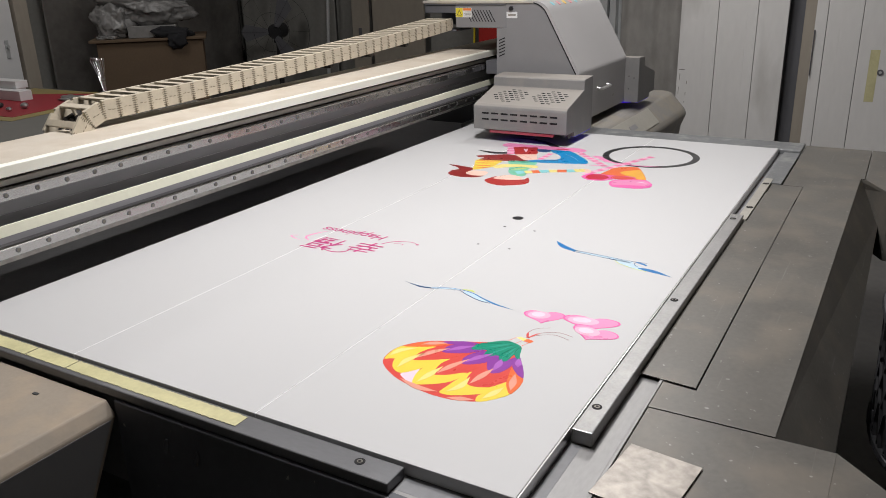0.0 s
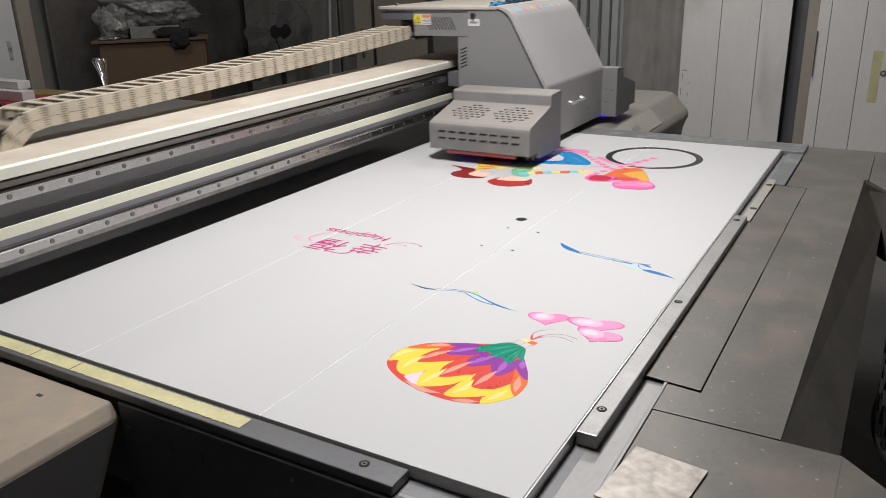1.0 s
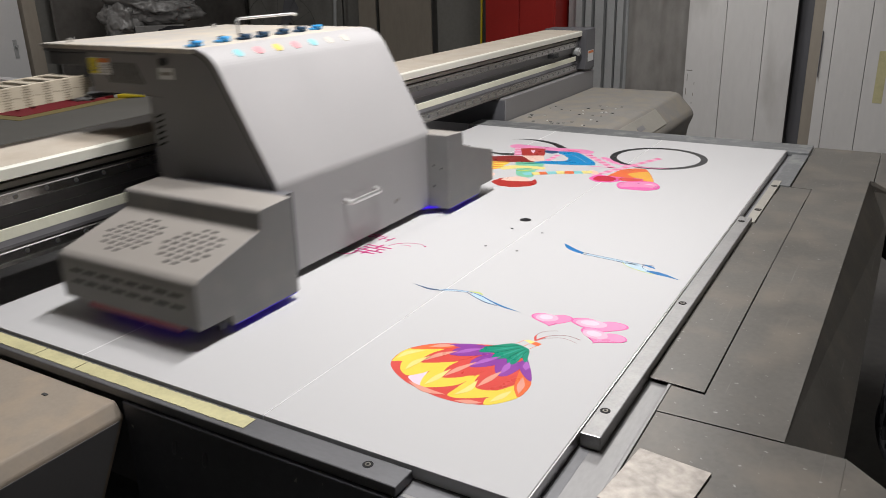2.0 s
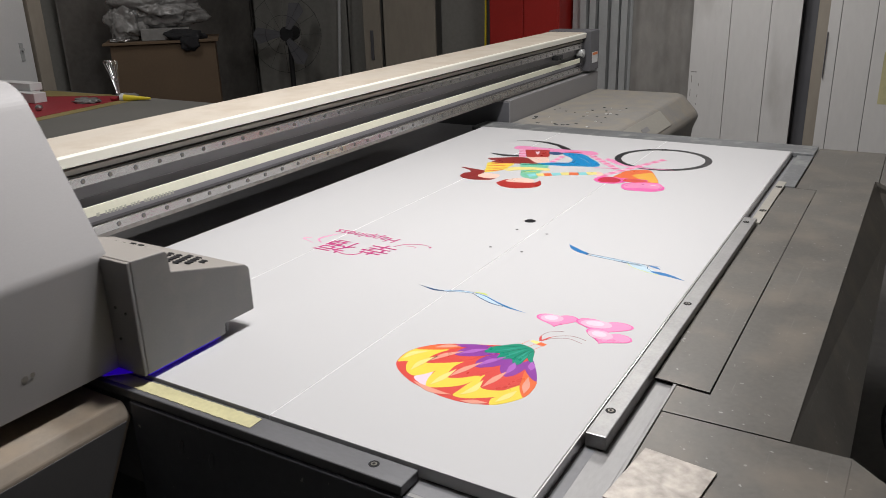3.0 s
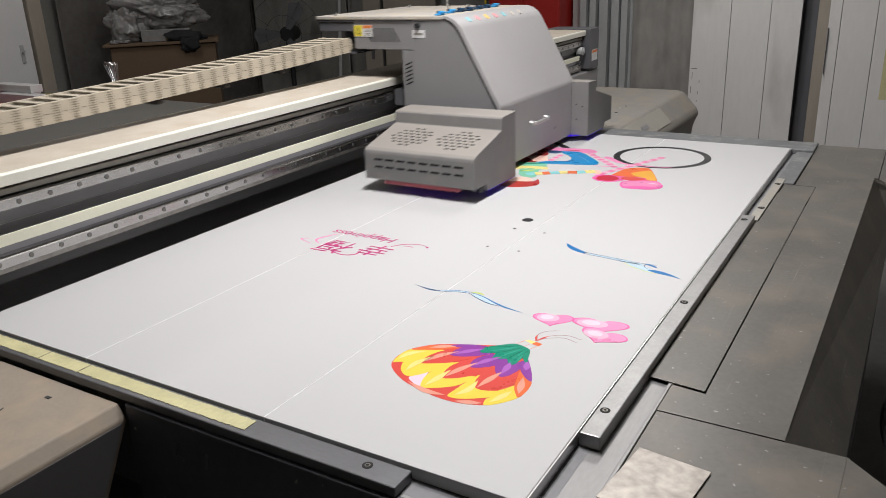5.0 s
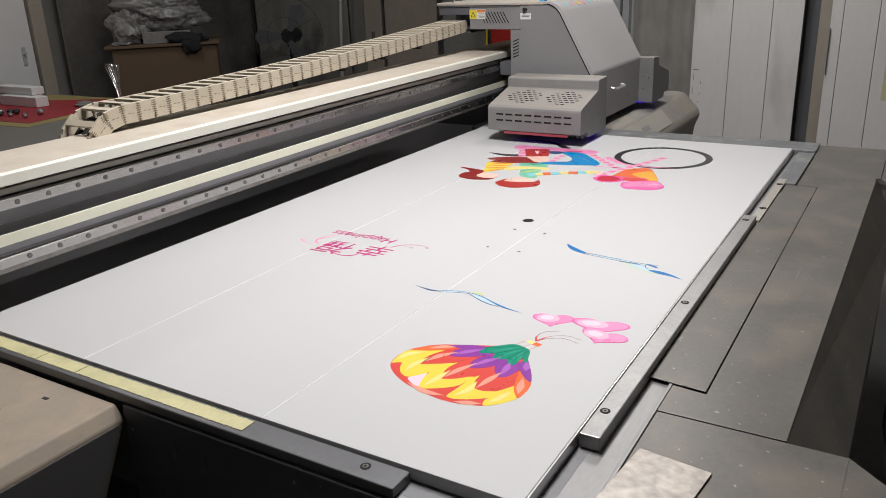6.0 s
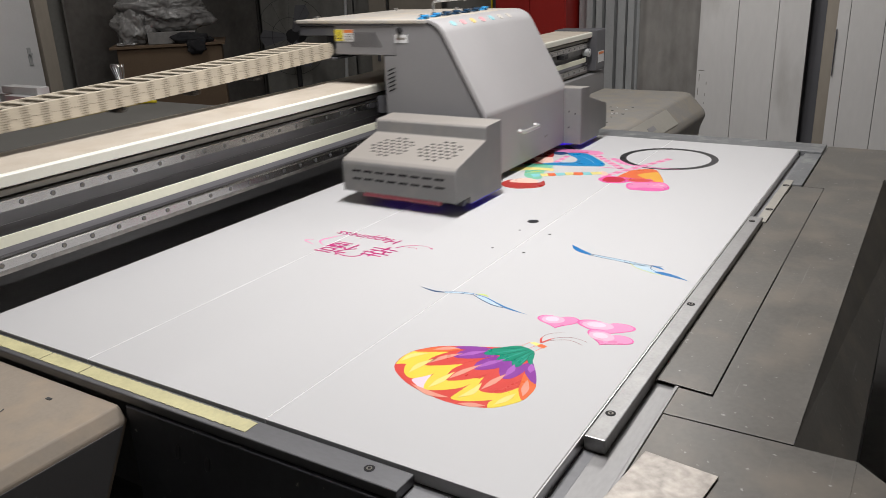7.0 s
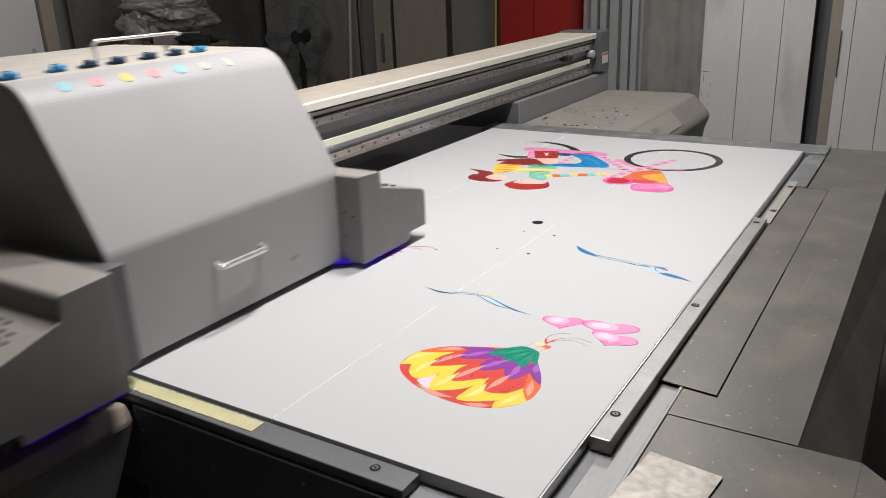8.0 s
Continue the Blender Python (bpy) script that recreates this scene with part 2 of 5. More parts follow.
def rod(bm, p0, p1, r, seg=12, r2=None, index=0):
    b = bmesh.new()
    d = Vector(p1) - Vector(p0)
    bmesh.ops.create_cone(b, cap_ends=True, segments=seg, radius1=r, radius2=r if r2 is None else r2, depth=d.length)
    q = d.to_track_quat("Z", "Y").to_matrix().to_4x4()
    bmesh.ops.transform(b, matrix=Matrix.Translation((Vector(p0) + Vector(p1)) / 2) @ q, verts=b.verts)
    join(bm, b, index)
    return bm


def pipe(bm, pts, r, seg=8, index=0):
    """A bent round bar along points."""
    for p, q in zip(pts, pts[1:]):
        rod(bm, p, q, r, seg, index=index)
    for p in pts[1:-1]:
        b = bmesh.new()
        bmesh.ops.create_icosphere(b, subdivisions=1, radius=r * 1.02)
        bmesh.ops.translate(b, vec=p, verts=b.verts)
        join(bm, b, index)
    return bm


def single(name, maker, material, label, category, group="", kind=""):
    bm = bmesh.new()
    maker(bm)
    ob = part(name, bm, material)
    return tagged(ob, label, category, group, kind)


# ---------------------------------------------------------------- the room
X0, X1, Y0, Y1, ZC = -3.2, 5.6, -3.0, 5.9, 3.4
single("floor", lambda b: box(b, X0, X1, Y0, Y1, -0.1, 0), "floor", "dark worn concrete workshop floor", "floor", kind="structure")
single("ceiling", lambda b: box(b, X0, X1, Y0, Y1, ZC, ZC + 0.1), "ceiling", "plain grey workshop ceiling", "ceiling", kind="structure")
single("wall_east", lambda b: box(b, X1, X1 + 0.15, Y0, Y1, 0, ZC), "wall", "dull grey workshop wall behind the machine", "wall", kind="structure")
single("wall_north", lambda b: box(b, X0, X1, Y1, Y1 + 0.15, 0, ZC), "wall", "dim grey workshop wall behind the work table", "wall", kind="structure")
single("wall_west", lambda b: box(b, X0 - 0.15, X0, Y0, Y1, 0, ZC), "wall", "plain grey workshop wall", "wall", kind="structure")
single("wall_south", lambda b: box(b, X0, X1, Y0 - 0.15, Y0, 0, ZC), "wall", "plain grey workshop wall", "wall", kind="structure")


# fixtures made up to give each unseen lamp a body
def unseen_lamps():
    for lx, ly, lz, lw, lc, ll in LAMPS:
        t = empty("unseen_lamp", "unseen white tube lamp hanging from the ceiling, added as a light source", "lamp", "ceiling lamps", m=pose(lx, ly, lz))
        b = bmesh.new()
        box(b, -ll / 2 - 0.05, ll / 2 + 0.05, -0.07, 0.07, 0.0, 0.05, 0.005)
        part("housing", b, "white", t)
        for dy in (-0.04, 0.04):
            b = bmesh.new()
            rod(b, (-ll / 2, dy, -0.014), (ll / 2, dy, -0.014), 0.012)
            part("tube", b, "tube", t)
        for dx in (-0.4 * ll, 0.4 * ll):
            b = bmesh.new()
            rod(b, (dx, 0, 0.05), (dx, 0, ZC - lz), 0.004, 6)
            part("hanger", b, "wire", t)


unseen_lamps()


# ---------------------------------------------------------------- flatbed machine: the bed
ZB = 0.85        # top of the printed board
BL, BW = 2.5, 1.392


def screw(parent, x, y, z, r=0.009, mesh=[]):
    """A socket screw let into a bar."""
    b = bmesh.new()
    rod(b, (0, 0, -0.002), (0, 0, 0.0006), r, 18)
    rod(b, (0, 0, 0.0), (0, 0, 0.0011), r * 0.55, 14, index=1)
    rod(b, (0, 0, 0.0), (0, 0, 0.0014), r * 0.3, 6)
    ob = part("screw", b, ["hole", "screw"], parent)
    ob.location = (x, y, z)
    return ob


def flatbed():
    t = empty("flatbed_table", "dark grey steel flatbed printing table with worn metal guide bars", "machine table")
    # frame under the bed
    b = bmesh.new()
    box(b, -0.04, 2.62, -0.03, 2.3, 0.62, 0.826, 0.004)
    part("bed", b, "bed_slab", t, "matt black bed slab")
    b = bmesh.new()
    box(b, 0.05, 2.55, 0.02, 2.2, 0.12, 0.615, 0.01)
    part("base", b, "bed_black", t, "black base cabinet")
    for x, y in ((0.15, 0.12), (2.45, 0.12), (0.15, 2.1), (2.45, 2.1)):
        b = bmesh.new()
        rod(b, (x, y, 0), (x, y, 0.03), 0.06, 16)
        rod(b, (x, y, 0.03), (x, y, 0.12), 0.02, 12)
        part("foot", b, "screw", t)
    # near edge: apron, groove and bar
    b = bmesh.new()
    box(b, -0.060, -0.042, -0.03, 0.80, 0.50, 0.8258, 0.003)
    apron = part("side_apron", b, "apron_dark", t)
    for y, z in ((0.668, 0.767), (0.592, 0.764)):
        b = bmesh.new()
        bmesh.ops.create_uvsphere(b, u_segments=14, v_segments=8, radius=1)
        for v in b.verts:
            v.co = Vector((-0.0605 + v.co.x * 0.004, y - 0.0035 * v.co.z + v.co.y * 0.0065, z + v.co.z * 0.017))
        for f in b.faces:
            f.smooth = True
        part("louvre", b, "apron_dark", apron)
    b = bmesh.new()
    prism(b, [(-0.055, 0.40), (-0.055, 0.50), (-0.09, 0.52), (-0.09, 0.40)], "y", 0.0, 0.62)
    part("side_ledge", b, "apron_dark", t)
    b = bmesh.new()
    box(b, -0.0535, -0.0035, 0.187, 2.2, 0.8262, 0.845, 0.0025)
    part("end_bar", b, "bar_dark", t, "dark worn steel end bar")
    b = bmesh.new()
    box(b, -0.06, -0.012, -0.04, 0.19, 0.812, 0.8255, 0.001)
    part("end_ledge", b, "silver", t)
    screw(t, -0.025, 0.257, 0.845)
    # yellow tape along the bar, in pieces
    rnd = random.Random(4)
    ys = [0.505, 0.96, 1.09, 1.32, 1.75]
    for y0, y1 in zip(ys, ys[1:]):
        b = bmesh.new()
        n = 150
        left = [(-0.0095 + rnd.uniform(-0.0014, 0.0008), y0 + 0.001 + (y1 - y0 - 0.003) * i / n) for i in range(n + 1)]
        right = [(-0.0425 + rnd.uniform(-0.0012, 0.0016), y0 + 0.001 + (y1 - y0 - 0.003) * i / n) for i in range(n + 1)]
        prism(b, left + right[::-1], "z", 0.8452, 0.8461)
        part("tape_strip", b, "tape", t, "torn yellow masking tape")
    # front guide bar
    b = bmesh.new()
    box(b, 0.205, 1.523, -0.0425, -0.006, 0.826, 0.8525, 0.002)
    part("front_bar", b, "bar", t, "scuffed steel guide bar")
    for x in (0.288, 0.803, 1.473):
        screw(t, x, -0.021, 0.8525)
    b = bmesh.new()
    box(b, -0.06, 0.50, -0.081, -0.006, 0.80, 0.8258, 0.002)
    part("front_ledge", b, "silver", t, "bare metal ledge")
    b = bmesh.new()
    box(b, -0.06, 0.485, -0.088, -0.0815, 0.80, 0.832, 0.001)
    part("ledge_lip", b, "silver", t)
    b = bmesh.new()
    box(b, 1.527, 2.05, -0.05, -0.0225, 0.826, 0.8385, 0.001)
    part("pale_bar", b, "strip", t, "pale bare metal bar")
    for x in (1.66, 1.97):
        screw(t, x, -0.037, 0.8385, 0.011)
    # far edge bar
    b = bmesh.new()
    box(b, 2.508, 2.66, -0.085, 1.46, 0.826, 0.846, 0.003)
    part("far_bar", b, "bar_worn", t, "scratched far edge plate")
    # plates of the front deck
    b = bmesh.new()
    box(b, 2.0, 2.505, -0.083, -0.024, 0.80, 0.8365, 0.001)
    part("corner_plate", b, "bar_worn", t)
    b = bmesh.new()
    prism(b, [(0.472, -0.0440), (0.462, -0.149), (1.855, -0.151), (1.875, -0.0520), (1.53, -0.0520), (1.53, -0.0440)], "z", 0.8318, 0.8342, 0.0005)
    part("deck_plate", b, "plate", t)
    b = bmesh.new()
    prism(b, [(0.366, -0.0885), (0.366, -0.30), (2.2, -0.318), (2.2, -0.33), (2.69, -0.33), (2.69, -0.087), (2.005, -0.087), (2.005, -0.153), (0.459, -0.151), (0.466, -0.0885)], "z", 0.80, 0.831, 0.0005)
    part("deck_plate", b, "plate", t)
    b = bmesh.new()
    prism(b, [(-0.06, -0.0895), (-0.06, -0.386), (0.3628, -0.392), (0.3628, -0.0895)], "z", 0.80, 0.8305, 0.0005)
    part("deck_plate", b, "plate", t)
    b = bmesh.new()
    prism(b, [(1.858, -0.0535), (1.862, -0.152), (2.0, -0.152), (2.0, -0.0535)], "z", 0.80, 0.8315, 0.001)
    part("deck_plate", b, "plate", t)
    b = bmesh.new()
    prism(b, [(2.2, -0.332), (2.02, -0.42), (2.02, -0.75), (2.69, -0.75), (2.69, -0.332)], "z", 0.60, 0.8308, 0.002)
    part("deck_plate", b, "plate", t)
    # sloping front apron between the deck and the floor
    def slab(name, corners, drop, mat):
        b = bmesh.new()
        b.faces.new([b.verts.new(p) for p in corners])
        r = bmesh.ops.extrude_face_region(b, geom=b.faces[:])
        for g in r["geom"]:
            if isinstance(g, bmesh.types.BMVert):
                g.co.z -= drop
        return part(name, b, mat, t)
    slab("sloping_apron", ((0.366, -0.2998, 0.8303), (2.198, -0.3178, 0.8303), (2.22, -0.394, 0.70), (0.364, -0.387, 0.70)), 0.012, "plate")
    slab("corner_flap", ((-0.06, -0.3856, 0.8298), (0.3645, -0.3916, 0.8298), (0.235, -0.532, 0.826), (-0.06, -0.56, 0.80)), 0.012, "plate")
    slab("end_gusset", ((2.20, -0.3215, 0.8303), (2.03, -0.42, 0.8303), (2.12, -0.42, 0.70), (2.22, -0.395, 0.70)), 0.01, "plate")
    b = bmesh.new()
    box(b, 0.364, 2.2, -0.386, -0.376, 0.15, 0.687)
    part("front_panel", b, "bed_black", t, "black front panel")
    b = bmesh.new()
    box(b, -0.06, 0.355, -0.40, -0.10, 0.15, 0.795, 0.003)
    part("corner_panel", b, "bed_black", t)
    return t


flatbed()


def loose_steel_plate():
    b = bmesh.new()
    box(b, -0.0765, 0.0765, -0.059, 0.059, 0, 0.002, 0.0006)
    ob = part("steel_offcut", b, surf("wiped_steel", (0.33, 0.30, 0.27), 0.40, 0.6, var=0.6, big=18, fine=60, bump=0.1, rvar=0.2))
    ob.matrix_basis = pose(0.152, -0.148, 0.8325, rz=-7)
    tagged(ob, "small smeared bare steel plate lying on the deck", "metal plate")


loose_steel_plate()


# ---------------------------------------------------------------- printed board
def printed_board():
    t = empty("printed_board", "white glossy board in three strips with a colourful printed picture", "board", m=pose(0, 0, ZB))
    s1, s2 = 0.499, 0.990
    for y0, y1 in ((0.0, s1 - 0.0016), (s1 + 0.0016, s2 - 0.0016), (s2 + 0.0016, BW)):
        b = bmesh.new()
        box(b, 0.0, BL, y0, y1, -0.0235, 0, 0.0012)
        part("board_strip", b, "board", t)
    for y in (s1, s2):
        b = bmesh.new()
        box(b, 0.0005, BL - 0.0005, y - 0.0013, y + 0.0013, -0.02, -0.0003)
        part("seam", b, "seam", t, "bright joint between strips")
    b = bmesh.new()
    box(b, 0.0, BL, -0.0035, -0.0004, -0.0235, -0.0005, 0.0005)
    part("edge_profile", b, "alu", t, "thin aluminium edge")
    return t


BOARD = printed_board()


# ---------------------------------------------------------------- gantry beam
TILT = -0.29     # the beam rises a little towards its far end
BX0, BX1 = -1.45, 3.80


def gantry():
    t = empty("gantry_beam", "long grey gantry beam with cream cover and two linear rails", "machine beam", m=pose(0, 0, 0, ry=TILT))
    b = bmesh.new()
    prism(b, [(1.392, 0.950), (1.392, 1.000), (1.402, 1.004), (1.402, 1.048), (1.392, 1.052), (1.392, 1.085), (1.392, 1.134), (1.40, 1.140), (1.575, 1.140), (1.575, 0.940), (1.392, 0.940)], "x", BX0, BX1)
    part("extrusion", b, "beam", t)
    b = bmesh.new()
    prism(b, [(1.372, 1.1405), (1.3635, 1.144), (1.362, 1.168), (1.3645, 1.1715), (1.3705, 1.1735), (1.3705, 1.142)], "x", BX0, BX1 - 0.012)
    part("cover_front", b, "cream", t, "cream front cover")
    b = bmesh.new()
    prism(b, [(1.371, 1.142), (1.371, 1.1738), (1.595, 1.176), (1.60, 1.172), (1.60, 1.142)], "x", BX0, BX1 - 0.012)
    part("cover_top", b, "cream_dusty", t, "dusty cream top cover")
    for zc in (1.1025, 0.9685):
        b = bmesh.new()
        prism(b, [(1.3915, zc - 0.0165), (1.3715, zc - 0.0165), (1.370, zc - 0.015), (1.370, zc + 0.006), (1.3735, zc + 0.0085), (1.3745, zc + 0.0125), (1.382, zc + 0.0145), (1.3915, zc + 0.0145)], "x", BX0 + 0.02, BX1 - 0.04)
        rail = part("linear_rail", b, "steel", t, "polished steel rail")
        b = bmesh.new()
        rod(b, (0, 0, 0), (0, -0.0012, 0), 0.0062, 12)
        rod(b, (0, 0, 0), (0, -0.0016, 0), 0.0046, 10, index=1)
        first = part("rail_bolt", b, ["grey_dark", "screw"], rail)
        first.location = (-1.367, 1.3699, zc - 0.003)
        x = -1.287
        while x < BX1 - 0.06:
            o = new("rail_bolt", first.data)
            o.parent = rail
            o.location = (x, 1.3699, zc - 0.003)
            x += 0.0803
    b = bmesh.new()
    prism(b, [(1.391, 1.1195), (1.379, 1.1205), (1.379, 1.1335), (1.391, 1.1335)], "x", BX0 + 0.02, BX1 - 0.03)
    part("dust_ledge", b, "strip", t, "dusty ledge above the upper rail")
    # lip under the lower rail
    b = bmesh.new()
    prism(b, [(1.378, 0.9395), (1.378, 0.952), (1.3915, 0.952), (1.3915, 0.9395)], "x", BX0 + 0.02, BX1 - 0.04)
    part("lip", b, "plate_edge", t)
    # flat cream belt with stamped marks
    b = bmesh.new()
    box(b, BX0 + 0.05, BX1 - 0.05, 1.366, 1.3705, 1.006, 1.033, 0.001)
    part("belt", b, "belt", t, "cream flat drive belt")
    for xm in (BX0 + 0.02, BX1 - 0.1):
        b = bmesh.new()
        box(b, xm, xm + 0.05, 1.362, 1.39, 1.0, 1.042, 0.004)
        part("belt_clamp", b, "black", t)
        b = bmesh.new()
        rod(b, (xm + 0.025, 1.352, 1.058), (xm + 0.025, 1.391, 1.058), 0.024, 20)
        rod(b, (xm + 0.025, 1.347, 1.058), (xm + 0.025, 1.352, 1.058), 0.009, 12)
        part("pulley", b, "alu_dark", t, "grey metal belt pulley")
    b = bmesh.new()
    box(b, BX1 - 0.47, BX1 - 0.40, 1.352, 1.391, 1.060, 1.086, 0.003)
    rod(b, (BX1 - 0.435, 1.346, 1.066), (BX1 - 0.435, 1.352, 1.066), 0.008, 10)
    part("limit_sensor", b, "black", t, "black limit sensor on the beam")
    # end plates
    for xa in (BX1 - 0.01, BX0 - 0.14):
        b = bmesh.new()
        box(b, xa, xa + 0.15, 1.335, 1.61, 0.945, 1.182, 0.004)
        e = part("end_plate", b, "grey_dark", t)
        b = bmesh.new()
        box(b, xa + 0.03, xa + 0.125, 1.3335, 1.3347, 0.99, 1.055)
        l = part("warning_label", b, "white", e, "small white warning label with orange mark")
        b = bmesh.new()
        box(b, xa + 0.035, xa + 0.12, 1.3326, 1.3333, 1.037, 1.052)
        part("label_band", b, "orange", e)
    # tray for the cable chain behind the beam
    b = bmesh.new()
    prism(b, [(1.62, 1.02), (1.62, 0.985), (1.82, 0.985), (1.82, 1.02), (1.817, 1.02), (1.817, 0.989), (1.623, 0.989), (1.623, 1.02)], "x", BX0, 2.0)
    part("chain_tray", b, "grey_dark", t)
    return t


gantry()


def gantry_leg(x0, x1, ztop, name_label):
    """Box that carries one end of the beam beside the bed."""
    t = empty("gantry_leg", name_label, "machine leg", "gantry legs")
    b = bmesh.new()
    box(b, x0, x1, 1.345, 2.0, 0.60, ztop, 0.004)
    part("carrier_box", b, "grey", t)
    b = bmesh.new()
    box(b, x0 - 0.006, x0 - 0.001, 1.35, 1.99, 0.62, ztop - 0.01, 0.002)
    part("cover_sheet", b, "grey_dark", t)
    return t


gantry_leg(2.70, 3.96, 0.948, "grey steel gantry carrier box at the far end")
gantry_leg(-1.58, -0.13, 0.925, "grey steel gantry carrier box at the near end")


def service_bench(name_label, x0, x1, y0, y1, ztop, far):
    t = empty("service_bench", name_label, "machine cabinet", "service benches")
    b = bmesh.new()
    if far:
        prof = [(y1, 0.25), (y1, ztop), (y0 + 0.02, ztop), (y0 - 0.02, ztop - 0.008), (y0 - 0.105, ztop - 0.098), (y0 - 0.118, ztop - 0.13), (y0 - 0.09, ztop - 0.20), (y0 - 0.04, 0.25)]
        prism(b, prof, "x", x0, x1, 0.012)
        part("body", b, "bench", t)
        b = bmesh.new()
        prism(b, [(y0 - 0.030, ztop - 0.0186), (y0 - 0.099, ztop - 0.0917), (y0 - 0.102, ztop - 0.0890), (y0 - 0.033, ztop - 0.0159)], "x", x0 + 0.06, x0 + 0.72, 0.001)
        p = part("name_plate", b, "strip", t, "pale panel with a small recess")
        b = bmesh.new()
        prism(b, [(y0 - 0.060, ztop - 0.0460), (y0 - 0.078, ztop - 0.0651), (y0 - 0.080, ztop - 0.0632), (y0 - 0.062, ztop - 0.0441)], "x", x0 + 0.30, x0 + 0.40)
        part("recess", b, "grey", p)
        rnd = random.Random(9)
        b = bmesh.new()
        for i in range(34):
            x, y, r = rnd.uniform(x0 + 0.05, x0 + 0.7), rnd.uniform(y0 + 0.1, y1 - 0.05), rnd.uniform(0.002, 0.006)
            box(b, x - r, x + r, y - r * 1.4, y + r * 1.4, ztop, ztop + 0.002, index=0 if rnd.random() < 0.75 else 1)
        tagged(part("scraps", b, ["ink", "white"], t, "dark and white scraps of dirt"), kind="stuff")
    else:
        prism(b, [(y1, 0.30), (y1, ztop), (y0 + 0.019, ztop), (y0, ztop - 0.027), (y0 + 0.03, 0.30)], "x", x0, x1, 0.004)
        for v in b.verts:
            if v.co.x > x1 - 0.02:
                v.co.x -= max(0.0, ztop - 0.03 - v.co.z) * 0.45
        part("body", b, "bench_tan", t)
        b = bmesh.new()
        prism(b, [(y0 + 0.035, 0.28), (y0 + 0.027, 0.30), (y0 - 0.003, ztop - 0.031), (y0 + 0.02, ztop - 0.045)], "x", x0, x1 - 0.012, 0.001)
        for v in b.verts:
            if v.co.x > x1 - 0.02:
                v.co.x -= max(0.0, ztop - 0.03 - v.co.z) * 0.45
        part("front_skirt", b, "grey", t)
        rnd = random.Random(5)
        b = bmesh.new()
        for i in range(3):
            cx, cy, r = x1 - 0.14 - 0.05 * i, y0 + 0.22 + 0.06 * i, 0.035 + 0.01 * i
            pts = [(cx + r * math.cos(a * 0.3) * (1 + 0.1 * rnd.random()), cy + 0.7 * r * math.sin(a * 0.3), ztop + 0.001) for a in range(4, 19)]
            pipe(b, pts, 0.0012, 5)
        for i in range(10):
            x, y, r = rnd.uniform(x1 - 0.5, x1 - 0.03), rnd.uniform(y0 + 0.08, y0 + 0.5), rnd.uniform(0.001, 0.004)
            box(b, x - r, x + r, y - r * 3, y + r, ztop, ztop + 0.0015)
        tagged(part("ink_drips", b, "ink", t, "dried dark ink drips"), kind="stuff")
    return t


service_bench("dusty grey service bench beside the far end of the bed", 2.665, 3.93, 0.815, 1.34, 0.84, True)
service_bench("dusty tan-topped service bench beside the near end of the bed", -1.5, -0.0605, 0.798, 1.34, 0.824, False)


